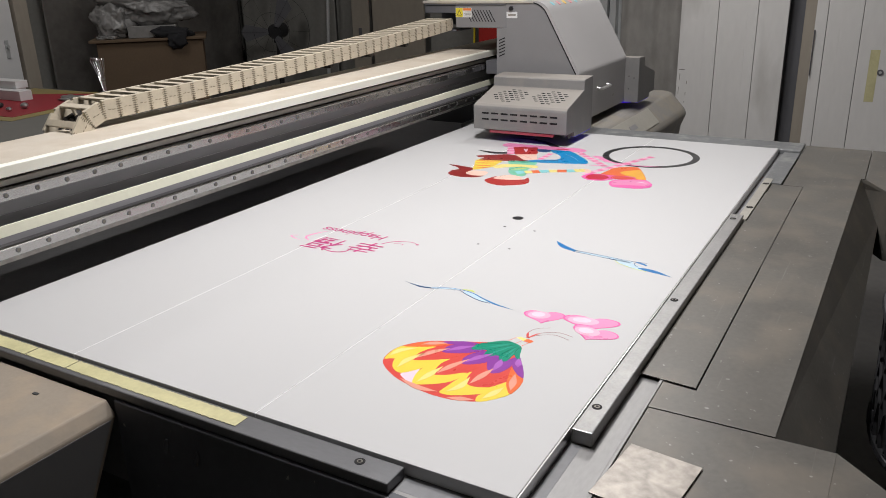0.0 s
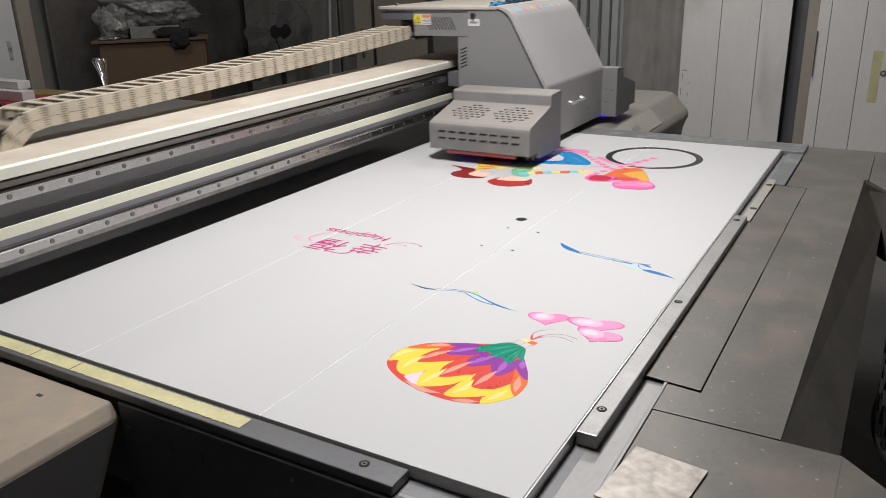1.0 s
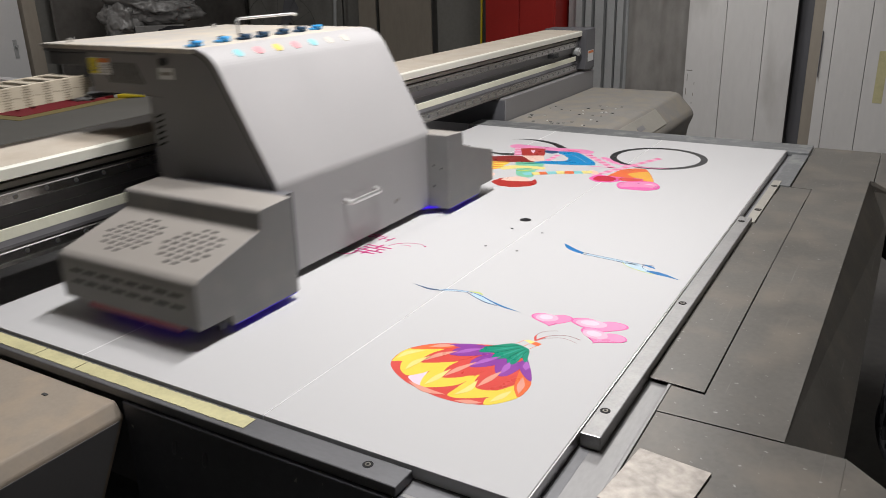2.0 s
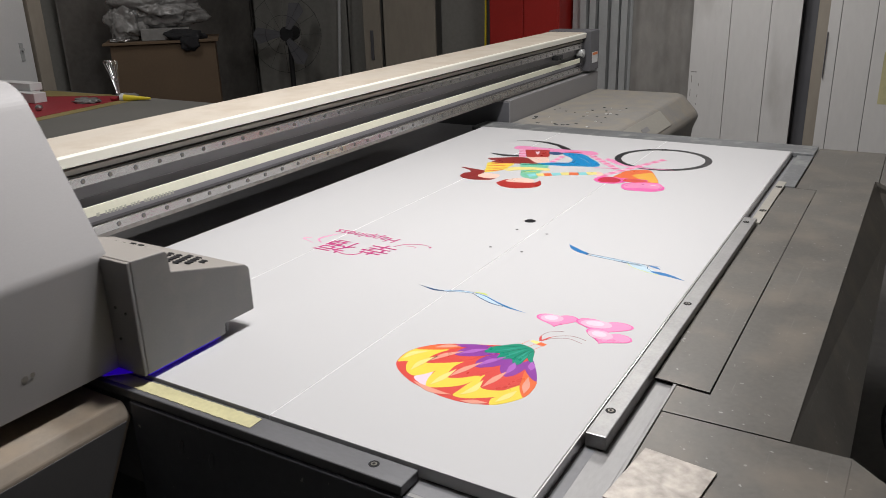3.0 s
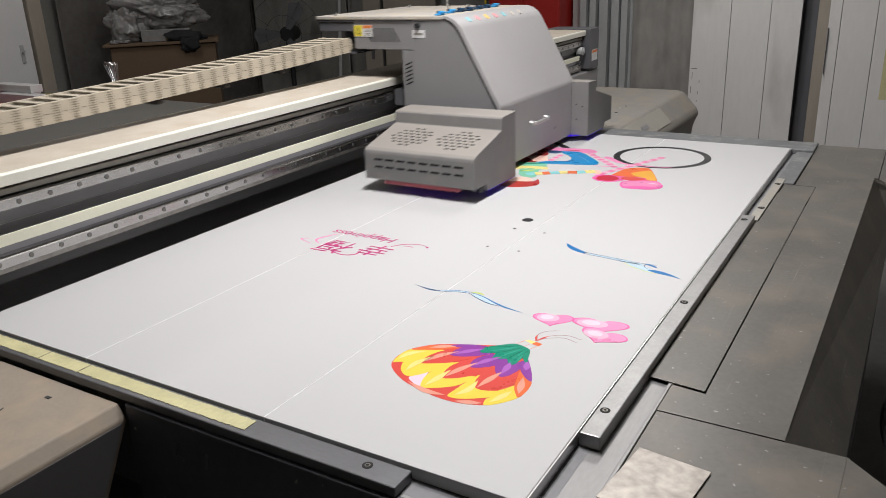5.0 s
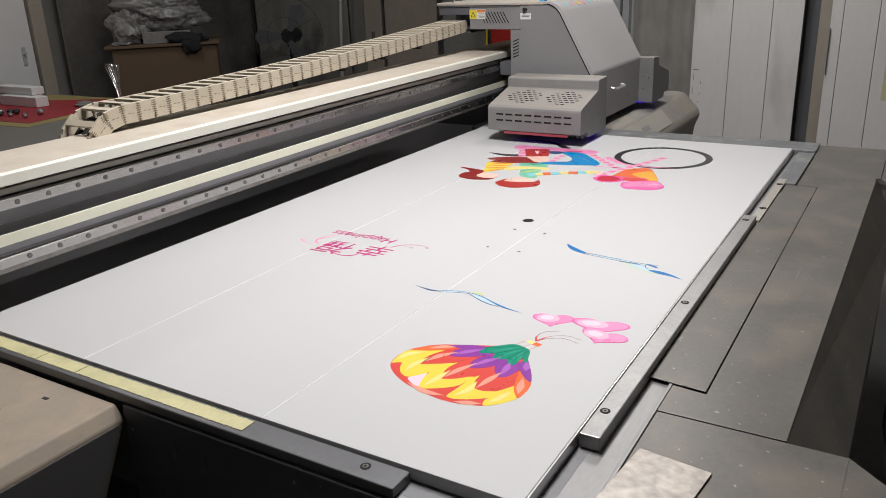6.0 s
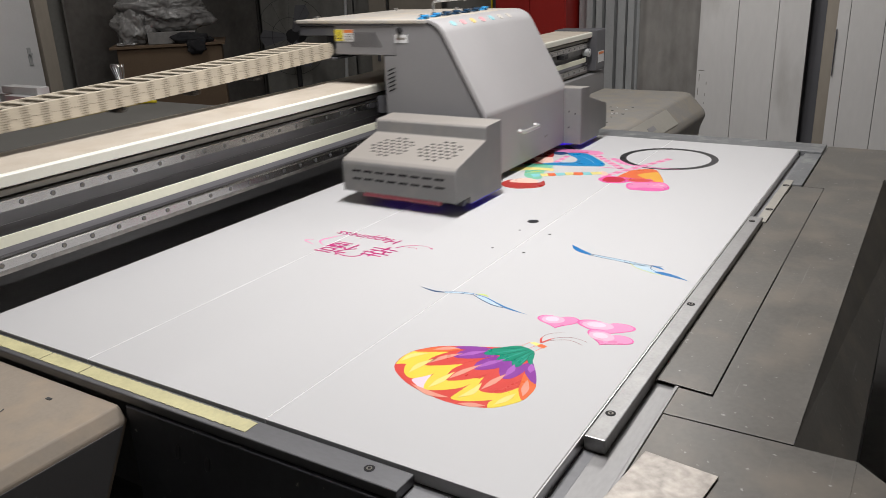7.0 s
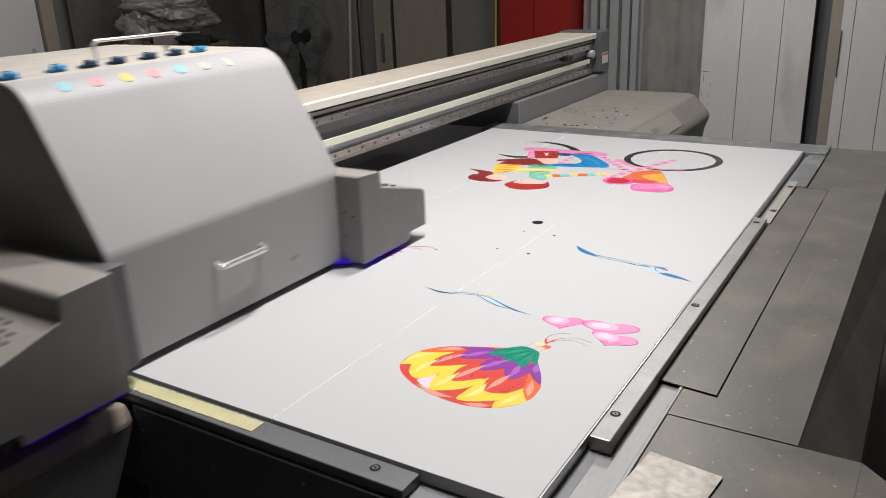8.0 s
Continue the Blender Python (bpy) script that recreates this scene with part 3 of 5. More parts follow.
# ---------------------------------------------------------------- print carriage (x = 0 at the lamp housing's inner edge)
def lamp_housing(t, far):
    """Lamp box on the side of the carriage; far: mirrored to the other side."""
    def mx(x):
        return 0.735 - 0.95 * x if far else x
    y0, y1 = (0.79, 1.22) if far else (0.78, 1.212)
    prof = [(0.0, 1.097), (-0.085 if far else -0.098, 1.092), (-0.089 if far else -0.104, 1.086), (-0.092 if far else -0.108, 1.048), (-0.292, 0.998), (-0.303, 0.990), (-0.306, 0.980), (-0.306, 0.889), (-0.216, 0.889), (-0.212, 0.866), (0.0, 0.866)]
    b = bmesh.new()
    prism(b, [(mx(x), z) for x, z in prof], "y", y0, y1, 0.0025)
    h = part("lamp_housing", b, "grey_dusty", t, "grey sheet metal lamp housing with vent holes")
    b = bmesh.new()
    if far:
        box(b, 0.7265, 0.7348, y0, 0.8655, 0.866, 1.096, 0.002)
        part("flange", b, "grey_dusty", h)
        for yy, zz in ((0.842, 1.000), (0.815, 0.992), (0.842, 0.935)):
            b = bmesh.new()
            rod(b, (0.7264, yy, zz), (0.7254, yy, zz), 0.003, 10)
            part("screw_head", b, "hole", h)
    else:
        box(b, -0.002, 0.062, y0 + 0.05, y1 - 0.02, 0.88, 1.085)
        part("bracket", b, "grey_dark", h)
    # two fields of round-ended holes on the sloping top
    first = None
    for cy in (y0 + 0.115, y0 + 0.30):
        for r in range(7):
            for c in range(6):
                dy = (c - 2.5) * 0.0255 + (0.0128 if r % 2 else 0)
                dx = (r - 3) * 0.0195
                if abs(dy) / 0.082 + abs(dx) / 0.075 > 1.15:
                    continue
                x, y = -0.2 + dx, cy + dy
                z = 1.048 - 0.05 * (-0.108 - x) / 0.184
                if first is None:
                    b = bmesh.new()
                    rod(b, (0, 0, -0.001), (0, 0, 0.0012), 0.0062, 8)
                    first = part("vent_hole", b, "hole", h)
                    o = first
                else:
                    o = new("vent_hole", first.data)
                    o.parent = h
                o.matrix_basis = Matrix.Translation((mx(x), y, z)) @ Matrix.Diagonal((0.6, 1.55, 1, 1))
    first = None
    for zz in (0.960, 0.934):
        for i in range(8):
            if first is None:
                b = bmesh.new()
                box(b, -0.0012, 0.0012, -0.0165, 0.0165, -0.0035, 0.0035, 0.001)
                first = part("vent_slot", b, "hole", h)
                o = first
            else:
                o = new("vent_slot", first.data)
                o.parent = h
            o.location = (mx(-0.306), 0.838 + 0.0452 * i + (0.01 if far else 0), zz)
    b = bmesh.new()
    box(b, *sorted((mx(-0.303), mx(-0.288))), y0 + 0.06, y1 - 0.075, 0.875, 0.8885, 0.002)
    part("lamp_trim", b, "lamp_red", h, "red lamp trim")
    b = bmesh.new()
    box(b, *sorted((mx(-0.285), mx(-0.222))), y0 + 0.08, y1 - 0.10, 0.880, 0.8885, 0.001)
    part("ultraviolet_lamp", b, "uv", h, "violet glowing lamp")
    # glowing strip, no lamp: stands in for blue light spilling under the housing
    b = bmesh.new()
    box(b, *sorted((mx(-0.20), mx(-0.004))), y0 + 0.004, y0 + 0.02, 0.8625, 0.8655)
    part("leak_glow", b, "uv_leak", h, "glowing strip standing in for blue light leaking under the housing")
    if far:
        # glowing wedge put in for the blue light beside the flange
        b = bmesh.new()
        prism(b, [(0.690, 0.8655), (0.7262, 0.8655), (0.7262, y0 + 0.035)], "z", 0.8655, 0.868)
        part("leak_glow", b, "uv_leak", h, "glowing wedge standing in for blue light leaking beside the housing")
    for yy in (y0 + 0.012, y0 + 0.035):
        b = bmesh.new()
        box(b, *sorted((mx(-0.235), mx(-0.2275))), yy, yy + 0.012, 0.862, 0.8885, 0.001)
        part("guard_tab", b, "grey_dark", h)
    if far:
        b = bmesh.new()
        rod(b, (mx(-0.30), y0 + 0.03, 0.885), (mx(-0.26), y0 + 0.03, 0.885), 0.009, 10)
        part("roller", b, "black", h)
    return h


def carriage():
    t = empty("print_carriage", "grey print head carriage with sloping cover and coloured ink marks", "printer carriage")
    xa, xb = 0.058, 0.735
    outer = [(0.866, 0.868)] + [(0.906 + 0.040 * math.cos(radians(a)), 1.085 + 0.040 * math.sin(radians(a))) for a in (180, 175, 170, 165, 160, 155, 150.7)] + [(1.0931 + 0.09 * math.cos(radians(a)), 1.3179 + 0.09 * math.sin(radians(a))) for a in (150.7, 146, 141, 136, 131, 126, 121, 116, 111, 106, 101, 96, 92)]
    inner = [(y + 0.006, z - (0.0 if i == 0 else 0.005)) for i, (y, z) in enumerate(outer)]
    body = inner + [(1.225, 1.400), (1.225, 0.872)]
    b = bmesh.new()
    prism(b, body, "x", xa, xb)
    part("body", b, "grey", t)
    # front cover of bent sheet
    b = bmesh.new()
    prism(b, outer + [(y + 0.0055, z - 0.002) for y, z in inner[::-1]], "x", 0.0535, 0.745)
    shell = part("front_cover", b, "cover", t, "light grey bent front cover")
    b = bmesh.new()
    prism(b, [(y + 0.0056, z - 0.0021) for y, z in inner] + [(y + 0.010, z - 0.006) for y, z in inner[::-1]], "x", 0.0553, 0.058)
    part("seal", b, "hole", t, "black seal along the cover")
    # arm over the beam
    b = bmesh.new()
    box(b, xa + 0.002, xb - 0.002, 1.2253, 1.495, 1.286, 1.392, 0.003)
    arm = part("arm", b, "grey", t)
    b = bmesh.new()
    box(b, xa + 0.16, xb - 0.002, 1.4953, 1.664, 1.288, 1.392, 0.003)
    part("arm_tail", b, "grey_dark", t)
    b = bmesh.new()
    box(b, xa + 0.004, xa + 0.16, 1.497, 1.664, 1.267, 1.2735, 0.001)
    part("chain_bracket", b, "grey_dark", t)
    b = bmesh.new()
    box(b, xa + 0.003, xa + 0.158, 1.4965, 1.664, 1.352, 1.386, 0.002)
    part("arm_rim", b, "grey_dark", t)
    b = bmesh.new()
    box(b, 0.052, 0.743, 1.092, 1.672, 1.3955, 1.4085, 0.003)
    lid = part("lid", b, "lid", t, "dusty pale flat lid")
    b = bmesh.new()
    box(b, 0.056, 0.739, 1.23, 1.668, 1.388, 1.395, 0.001)
    part("lid_rim", b, "grey_dark", t)
    # skirt beside the beam with slanting slots
    b = bmesh.new()
    box(b, xa + 0.003, xb - 0.003, 1.2253, 1.279, 1.06, 1.285, 0.002)
    skirt = part("skirt", b, "grey", t)
    for i in range(6):
        b = bmesh.new()
        prism(b, [(1.236, 1.168 + 0.0145 * i), (1.266, 1.156 + 0.0145 * i), (1.266, 1.161 + 0.0145 * i), (1.236, 1.173 + 0.0145 * i)], "x", xa + 0.0018, xa + 0.0032)
        part("slot", b, "hole", skirt)
    for i in range(11):
        y = 1.285 + 0.0155 * i
        b = bmesh.new()
        prism(b, [(y, 1.314), (y + 0.004, 1.314), (y + 0.03 + 0.004, 1.366), (y + 0.03, 1.366)], "x", xa + 0.0008, xa + 0.0024)
        if y + 0.034 < 1.455:
            part("slot", b, "hole", arm)
        else:
            b.free()
    b = bmesh.new()
    box(b, xa + 0.0004, xa + 0.0016, 1.4085, 1.4935, 1.333, 1.3765)
    lab = part("warning_label", b, "white", arm, "white warning label with yellow triangle and orange band")
    b = bmesh.new()
    box(b, xa - 0.0004, xa + 0.0003, 1.410, 1.452, 1.364, 1.375)
    part("label_band", b, "orange", lab)
    b = bmesh.new()
    box(b, xa - 0.0004, xa + 0.0003, 1.455, 1.492, 1.335, 1.375)
    part("label_field", b, "label_yellow", lab)
    b = bmesh.new()
    prism(b, [(1.460, 1.342), (1.487, 1.342), (1.4735, 1.368)], "x", xa - 0.001, xa - 0.0005)
    part("triangle", b, "ink", lab)
    b = bmesh.new()
    prism(b, [(1.4645, 1.3445), (1.4825, 1.3445), (1.4735, 1.362)], "x", xa - 0.0015, xa - 0.0011)
    part("triangle", b, "label_yellow", lab)
    for i in range(4):
        b = bmesh.new()
        box(b, xa - 0.0004, xa + 0.0003, 1.413, 1.448 - 0.006 * (i % 2), 1.3385 + 0.006 * i, 1.3405 + 0.006 * i)
        part("text_bar", b, "bench", lab)
    b = bmesh.new()
    box(b, xa - 0.0014, xa - 0.0004, 1.172, 1.226, 1.331, 1.359)
    lab = part("name_label", b, "white", t, "small white name label")
    b = bmesh.new()
    box(b, xa - 0.002, xa - 0.0015, 1.180, 1.218, 1.341, 1.349)
    part("text_bar", b, "bench", lab)
    b = bmesh.new()
    rod(b, (xa, 1.201, 1.374), (xa - 0.012, 1.201, 1.374), 0.0095, 14)
    part("knob", b, "black", t)
    # handle on the front
    b = bmesh.new()
    hz = 0.997
    pipe(b, [(0.304, 0.866, hz), (0.304, 0.850, hz - 0.003), (0.312, 0.843, hz - 0.004), (0.432, 0.843, hz - 0.004), (0.440, 0.850, hz - 0.003), (0.440, 0.866, hz)], 0.007, 10)
    part("handle", b, "alu", t, "bright metal pull handle")
    b = bmesh.new()
    rod(b, (0.545, 0.866, 0.93), (0.545, 0.8652, 0.93), 0.006, 12)
    rod(b, (0.56, 0.866, 0.932), (0.56, 0.8652, 0.932), 0.0045, 12)
    part("smudge", b, "bench", shell)
    # ink clips and coloured dots
    for i, (x, y) in enumerate([(0.09, 1.125), (0.209, 1.15), (0.285, 1.15), (0.355, 1.15), (0.446, 1.158), (0.53, 1.165), (0.608, 1.17)]):
        b = bmesh.new()
        box(b, x - 0.02, x + 0.02, y - 0.012, y + 0.012, 1.4085, 1.415, 0.003)
        box(b, x - 0.012, x + 0.012, y - 0.02, y + 0.002, 1.415, 1.423, 0.003)
        c = part("ink_clip", b, "navy_clip" if 2 <= i <= 5 else "blue_clip", t, "dark blue plastic ink clip" if 2 <= i <= 5 else "bright blue plastic ink clip")
        b = bmesh.new()
        rod(b, (x + 0.004, y + 0.008, 1.415), (x + 0.004, y + 0.008, 1.424), 0.007, 10)
        part("clip_cap", b, "black", c)
    for i, mt in enumerate(("cyan_dot", "pink_dot", "yellow_dot", "pink_dot", "cyan_dot", "pale_dot", "pale_dot")):
        b = bmesh.new()
        rod(b, (0, 0, -0.0008), (0, 0, 0.0012), 0.014, 20)
        o = part("ink_mark", b, mt, shell)
        a = radians(126)
        o.matrix_basis = Matrix.Translation((0.150 + 0.0712 * i, 1.0931 + 0.0895 * math.cos(a), 1.3179 + 0.0895 * math.sin(a))) @ pose(0, 0, 0, rx=36)
    # bent rod standing on the lid, and stud screws
    b = bmesh.new()
    pipe(b, [(0.390, 1.268, 1.4085), (0.390, 1.268, 1.446), (0.397, 1.268, 1.453), (0.625, 1.268, 1.453), (0.640, 1.268, 1.449)], 0.0042, 10)
    part("bent_rod", b, "alu", t, "bent metal rod")
    for x, y in ((0.09, 1.60), (0.62, 1.60), (0.62, 1.30)):
        b = bmesh.new()
        rod(b, (x, y, 1.4085), (x, y, 1.416), 0.005, 10)
        rod(b, (x, y, 1.416), (x, y, 1.420), 0.009, 10)
        part("stud", b, "wire", t)
    # print head block under the body
    b = bmesh.new()
    box(b, 0.12, 0.68, 0.95, 1.20, 0.858, 0.8715, 0.002)
    part("print_head", b, "black", t)
    b = bmesh.new()
    box(b, 0.12, 0.68, 1.2795, 1.366, 1.066, 1.13, 0.004)
    part("slide_block", b, "grey_dark", t)
    # stamped marks on the belt that the carriage pulls along
    rnd = random.Random(2)
    b = bmesh.new()
    x = 1.08
    while x < 1.33:
        w = rnd.uniform(0.004, 0.009)
        box(b, x, x + w, 1.3653, 1.3657, 1.0135 - 0.00506 * x, 1.0235 - 0.00506 * x)
        x += w + rnd.uniform(0.003, 0.006) + (0.012 if rnd.random() < 0.15 else 0)
    part("belt_print", b, "belt_mark", t, "faint grey stamped marks on the belt")
    lamp_housing(t, False)
    lamp_housing(t, True)
    return t


CARRIAGE = carriage()

# the carriage's way along the beam: seconds, metres
WAY = [(0, 2.484), (0.1, 2.51), (0.2, 2.532), (0.3, 2.540), (0.4, 2.542), (0.5, 2.534), (0.6, 2.497), (0.7, 2.435), (0.8, 2.350), (0.9, 2.232), (1.0, 2.084), (1.1, 1.930), (1.2, 1.765), (1.35, 1.513), (1.5, 1.261), (1.7, 0.927),
       (2.0, 0.435), (2.2, 0.125), (2.4, -0.165), (2.6, -0.425), (2.8, -0.634), (2.9, -0.704), (3.0, -0.749), (3.1, -0.762), (3.2, -0.749), (3.3, -0.722), (3.4, -0.682), (3.5, -0.620),
       (3.75, -0.335), (4.0, 0.012), (4.25, 0.398), (4.5, 0.817), (4.7, 1.138), (5.0, 1.600), (5.3, 2.050), (5.5, 2.300), (5.65, 2.430), (5.8, 2.494), (5.9, 2.514), (6.0, 2.514), (6.1, 2.500), (6.2, 2.462), (6.3, 2.398), (6.4, 2.312),
       (6.5, 2.202), (6.6, 2.078), (6.75, 1.865), (7.0, 1.451), (7.25, 1.050), (7.5, 0.656), (7.75, 0.285), (8.0, -0.064)]


def way_at(t):
    """A smooth curve through WAY."""
    n = len(WAY)
    for i in range(n - 1):
        if t <= WAY[i + 1][0] + 1e-6:
            break
    (t0, x0), (t1, x1) = WAY[i], WAY[i + 1]

    def tangent(k):
        a, c = WAY[max(k - 1, 0)], WAY[min(k + 1, n - 1)]
        return (c[1] - a[1]) / (c[0] - a[0])
    h = t1 - t0
    u = (t - t0) / h
    return (2 * u**3 - 3 * u**2 + 1) * x0 + (u**3 - 2 * u**2 + u) * h * tangent(i) + (3 * u**2 - 2 * u**3) * x1 + (u**3 - u**2) * h * tangent(i + 1)


# ---------------------------------------------------------------- cable chain
PITCH, LINKS = 0.055, 61


def cable_chain():
    t = empty("cable_chain", "dusty cream plastic cable chain with black cables inside", "cable chain")
    b = bmesh.new()
    hp = PITCH / 2
    for y, out in ((0.0, -1), (0.121, 1)):
        # side plate: broad above, narrowing below, with a lapped tongue behind it
        prism(b, [(-hp * 0.99, 0.0275), (hp * 0.99, 0.0275), (hp * 0.99, -0.012), (hp * 0.86, -0.0275), (-hp * 0.86, -0.0275), (-hp * 0.99, -0.012)], "y", y, y + 0.009, 0.001)
        yy = y + 0.0055 if out < 0 else y + 0.0005
        prism(b, [(hp * 0.5, -0.021), (hp + 0.016, -0.018), (hp + 0.020, 0.0), (hp + 0.016, 0.020), (hp * 0.5, 0.024)], "y", yy, yy + 0.003)
        # comb of teeth at the joint and a broken line along the middle
        yo = y - 0.0008 if out < 0 else y + 0.0088
        for k in range(8):
            zz = 0.024 - k * 0.0062
            w = 0.0055 + 0.0011 * (k % 3)
            box(b, -hp * 0.97, -hp * 0.97 + w, yo, yo + 0.001, zz - 0.0022, zz, index=2)
            box(b, hp * 0.97 - w, hp * 0.97, yo, yo + 0.001, zz - 0.0022, zz, index=2)
        box(b, -hp * 0.4, -hp * 0.05, yo, yo + 0.001, -0.0008, 0.0006, index=2)
        box(b, hp * 0.15, hp * 0.45, yo, yo + 0.001, -0.0020, -0.0006, index=2)
    box(b, -0.012, 0.008, 0.006, 0.124, 0.0215, 0.0285, 0.001)
    box(b, -0.0035, 0.0035, 0.040, 0.046, -0.022, 0.0215)
    box(b, -0.0035, 0.0035, 0.084, 0.090, -0.022, 0.0215)
    box(b, -0.009, 0.006, 0.006, 0.124, -0.027, -0.022, 0.001)
    for k, (y, z, r) in enumerate(((0.022, -0.010, 0.009), (0.046, -0.008, 0.011), (0.074, -0.010, 0.010), (0.102, -0.009, 0.010))):
        rod(b, (-hp - 0.003, y, z), (hp + 0.003, y + 0.002, z), r, 8, index=1)
    first = part("link", b, ["chain", "cable", "chain_dark"], t)
    links = [first]
    for i in range(LINKS - 1):
        o = new("link", first.data)
        o.parent = t
        links.append(o)
    for i in (6, 11, 16):
        b = bmesh.new()
        box(b, -0.014, 0.014, 0.03, 0.09, -0.05, -0.028, 0.008)
        part("support_shoe", b, "cable", links[i], "black support shoe")
    return t, links


CHAIN, CHAIN_LINKS = cable_chain()
CH_Y, CH_TOP, CH_LOW, CH_FIX, CH_LEN = 1.508, 1.302, 1.018, 1.6, 3.01


def chain_pose(i, xc):
    """Where link i stands while the carriage is at xc."""
    xa = xc + 0.047
    rise = 0.005 * xc
    bend = (xa + CH_FIX - CH_LEN) / 2
    run = xa - bend
    droop = 0.093 * (max(run, 0.1) / 2) ** 2.2
    radius = (CH_TOP - droop + rise - CH_LOW) / 2
    s = (i + 0.5) * PITCH

    def at(s):
        if s <= run:
            u = s / run
            return xa - s, CH_TOP + rise - droop * (1 - (1 - u) ** 1.4)
        if s <= run + math.pi * radius:
            a = (s - run) / radius
            return bend - radius * math.sin(a), CH_LOW + radius + radius * math.cos(a)
        return bend + (s - run - math.pi * radius), CH_LOW
    (x0, z0), (x1, z1) = at(s - PITCH / 2), at(s + PITCH / 2)
    ang = math.degrees(math.atan2(z1 - z0, x0 - x1))
    return pose((x0 + x1) / 2, CH_Y, (z0 + z1) / 2, ry=ang)


# ---------------------------------------------------------------- the printed picture (its up is towards -x)
def ink(name, colour, var=0.05):
    M[name] = surf(name, colour, 0.3, var=var, big=14, fine=200, bump=0)


for nm, c in (("ink_green", (0.01, 0.27, 0.17)), ("ink_purple", (0.27, 0.055, 0.34)), ("ink_red", (0.70, 0.08, 0.065)), ("ink_orange", (0.80, 0.16, 0.05)), ("ink_yellow", (0.85, 0.65, 0.08)), ("ink_lemon", (0.85, 0.72, 0.25)), ("ink_salmon", (0.80, 0.35, 0.26)), ("ink_crimson", (0.55, 0.02, 0.05)),
              ("ink_pink", (0.80, 0.12, 0.38)), ("ink_rose", (0.82, 0.27, 0.49)), ("ink_blush", (0.86, 0.62, 0.72)), ("ink_blue", (0.01, 0.17, 0.45)), ("ink_deep_blue", (0.02, 0.07, 0.18)), ("ink_pale_blue", (0.50, 0.64, 0.74)), ("ink_black", (0.015, 0.015, 0.018)), ("ink_magenta", (0.52, 0.02, 0.18)),
              ("ink_maroon", (0.25, 0.015, 0.015)), ("ink_mint", (0.20, 0.55, 0.38)), ("ink_peach", (0.85, 0.58, 0.48)), ("ink_cyan", (0.25, 0.62, 0.65)), ("ink_skyblue", (0.0, 0.24, 0.55)), ("ink_lime", (0.55, 0.66, 0.12)), ("ink_coral", (0.80, 0.22, 0.40)), ("ink_shell", (0.84, 0.46, 0.60)), ("ink_mauve", (0.42, 0.13, 0.50)), ("ink_teal", (0.04, 0.36, 0.26)), ("ink_deep_green", (0.0, 0.14, 0.09)), ("ink_brick", (0.42, 0.03, 0.025)), ("ink_amber", (0.84, 0.42, 0.06)), ("ink_magenta_light", (0.82, 0.14, 0.42))):
    ink(nm, c)

LAYER = 0.00006


def flat(name, pts, mat, parent, layer=1):
    b = bmesh.new()
    z = 0.0001 + LAYER * layer
    bot, top = [b.verts.new((x, y, 0.00005)) for x, y in pts], [b.verts.new((x, y, z)) for x, y in pts]
    b.faces.new(top)
    n = len(pts)
    for i in range(n):
        b.faces.new((bot[i], bot[(i + 1) % n], top[(i + 1) % n], top[i]))
    return part(name, b, mat, parent)


def ellipse(name, cx, cy, rx, ry, mat, parent, rot=0.0, layer=1, n=28):
    c, s = math.cos(radians(rot)), math.sin(radians(rot))
    return flat(name, [(cx + rx * math.cos(a) * c - ry * math.sin(a) * s, cy + rx * math.cos(a) * s + ry * math.sin(a) * c) for a in [6.2832 * i / n for i in range(n)]], mat, parent, layer)


def smooth_path(pts, k=8):
    out = []
    n = len(pts)
    for i in range(n - 1):
        p0, p1, p2, p3 = pts[max(i - 1, 0)], pts[i], pts[i + 1], pts[min(i + 2, n - 1)]
        for j in range(k):
            t = j / k
            out.append(tuple(0.5 * (2 * p1[d] + (p2[d] - p0[d]) * t + (2 * p0[d] - 5 * p1[d] + 4 * p2[d] - p3[d]) * t * t + (3 * p1[d] - p0[d] - 3 * p2[d] + p3[d]) * t**3) for d in range(len(p1))))
    out.append(tuple(pts[-1]))
    return out


def stroke(name, pts, mat, parent, layer=1):
    """A brush line: points x, y, width."""
    p = smooth_path(pts)
    left, right = [], []
    for i, (x, y, w) in enumerate(p):
        a, c = p[max(i - 1, 0)], p[min(i + 1, len(p) - 1)]
        dx, dy = c[0] - a[0], c[1] - a[1]
        l = math.hypot(dx, dy) or 1
        w = max(w, 0.0004)
        left.append((x - dy / l * w / 2, y + dx / l * w / 2))
        right.append((x + dy / l * w / 2, y - dx / l * w / 2))
    return flat(name, left + right[::-1], mat, parent, layer)


def leaf(name, pts, mat, parent, layer=1):
    """A printed patch with a softly rounded outline."""
    n, out = len(pts), []
    for i in range(n):
        p0, p1, p2, p3 = pts[i - 1], pts[i], pts[(i + 1) % n], pts[(i + 2) % n]
        for t in (0.0, 0.25, 0.5, 0.75):
            out.append(tuple(p1[d] + 0.4 * ((p2[d] - p0[d]) * t * (1 - t) ** 2 - (p3[d] - p1[d]) * t * t * (1 - t)) + (p2[d] - p1[d]) * (3 * t * t - 2 * t**3) for d in (0, 1)))
    return flat(name, out, mat, parent, layer)


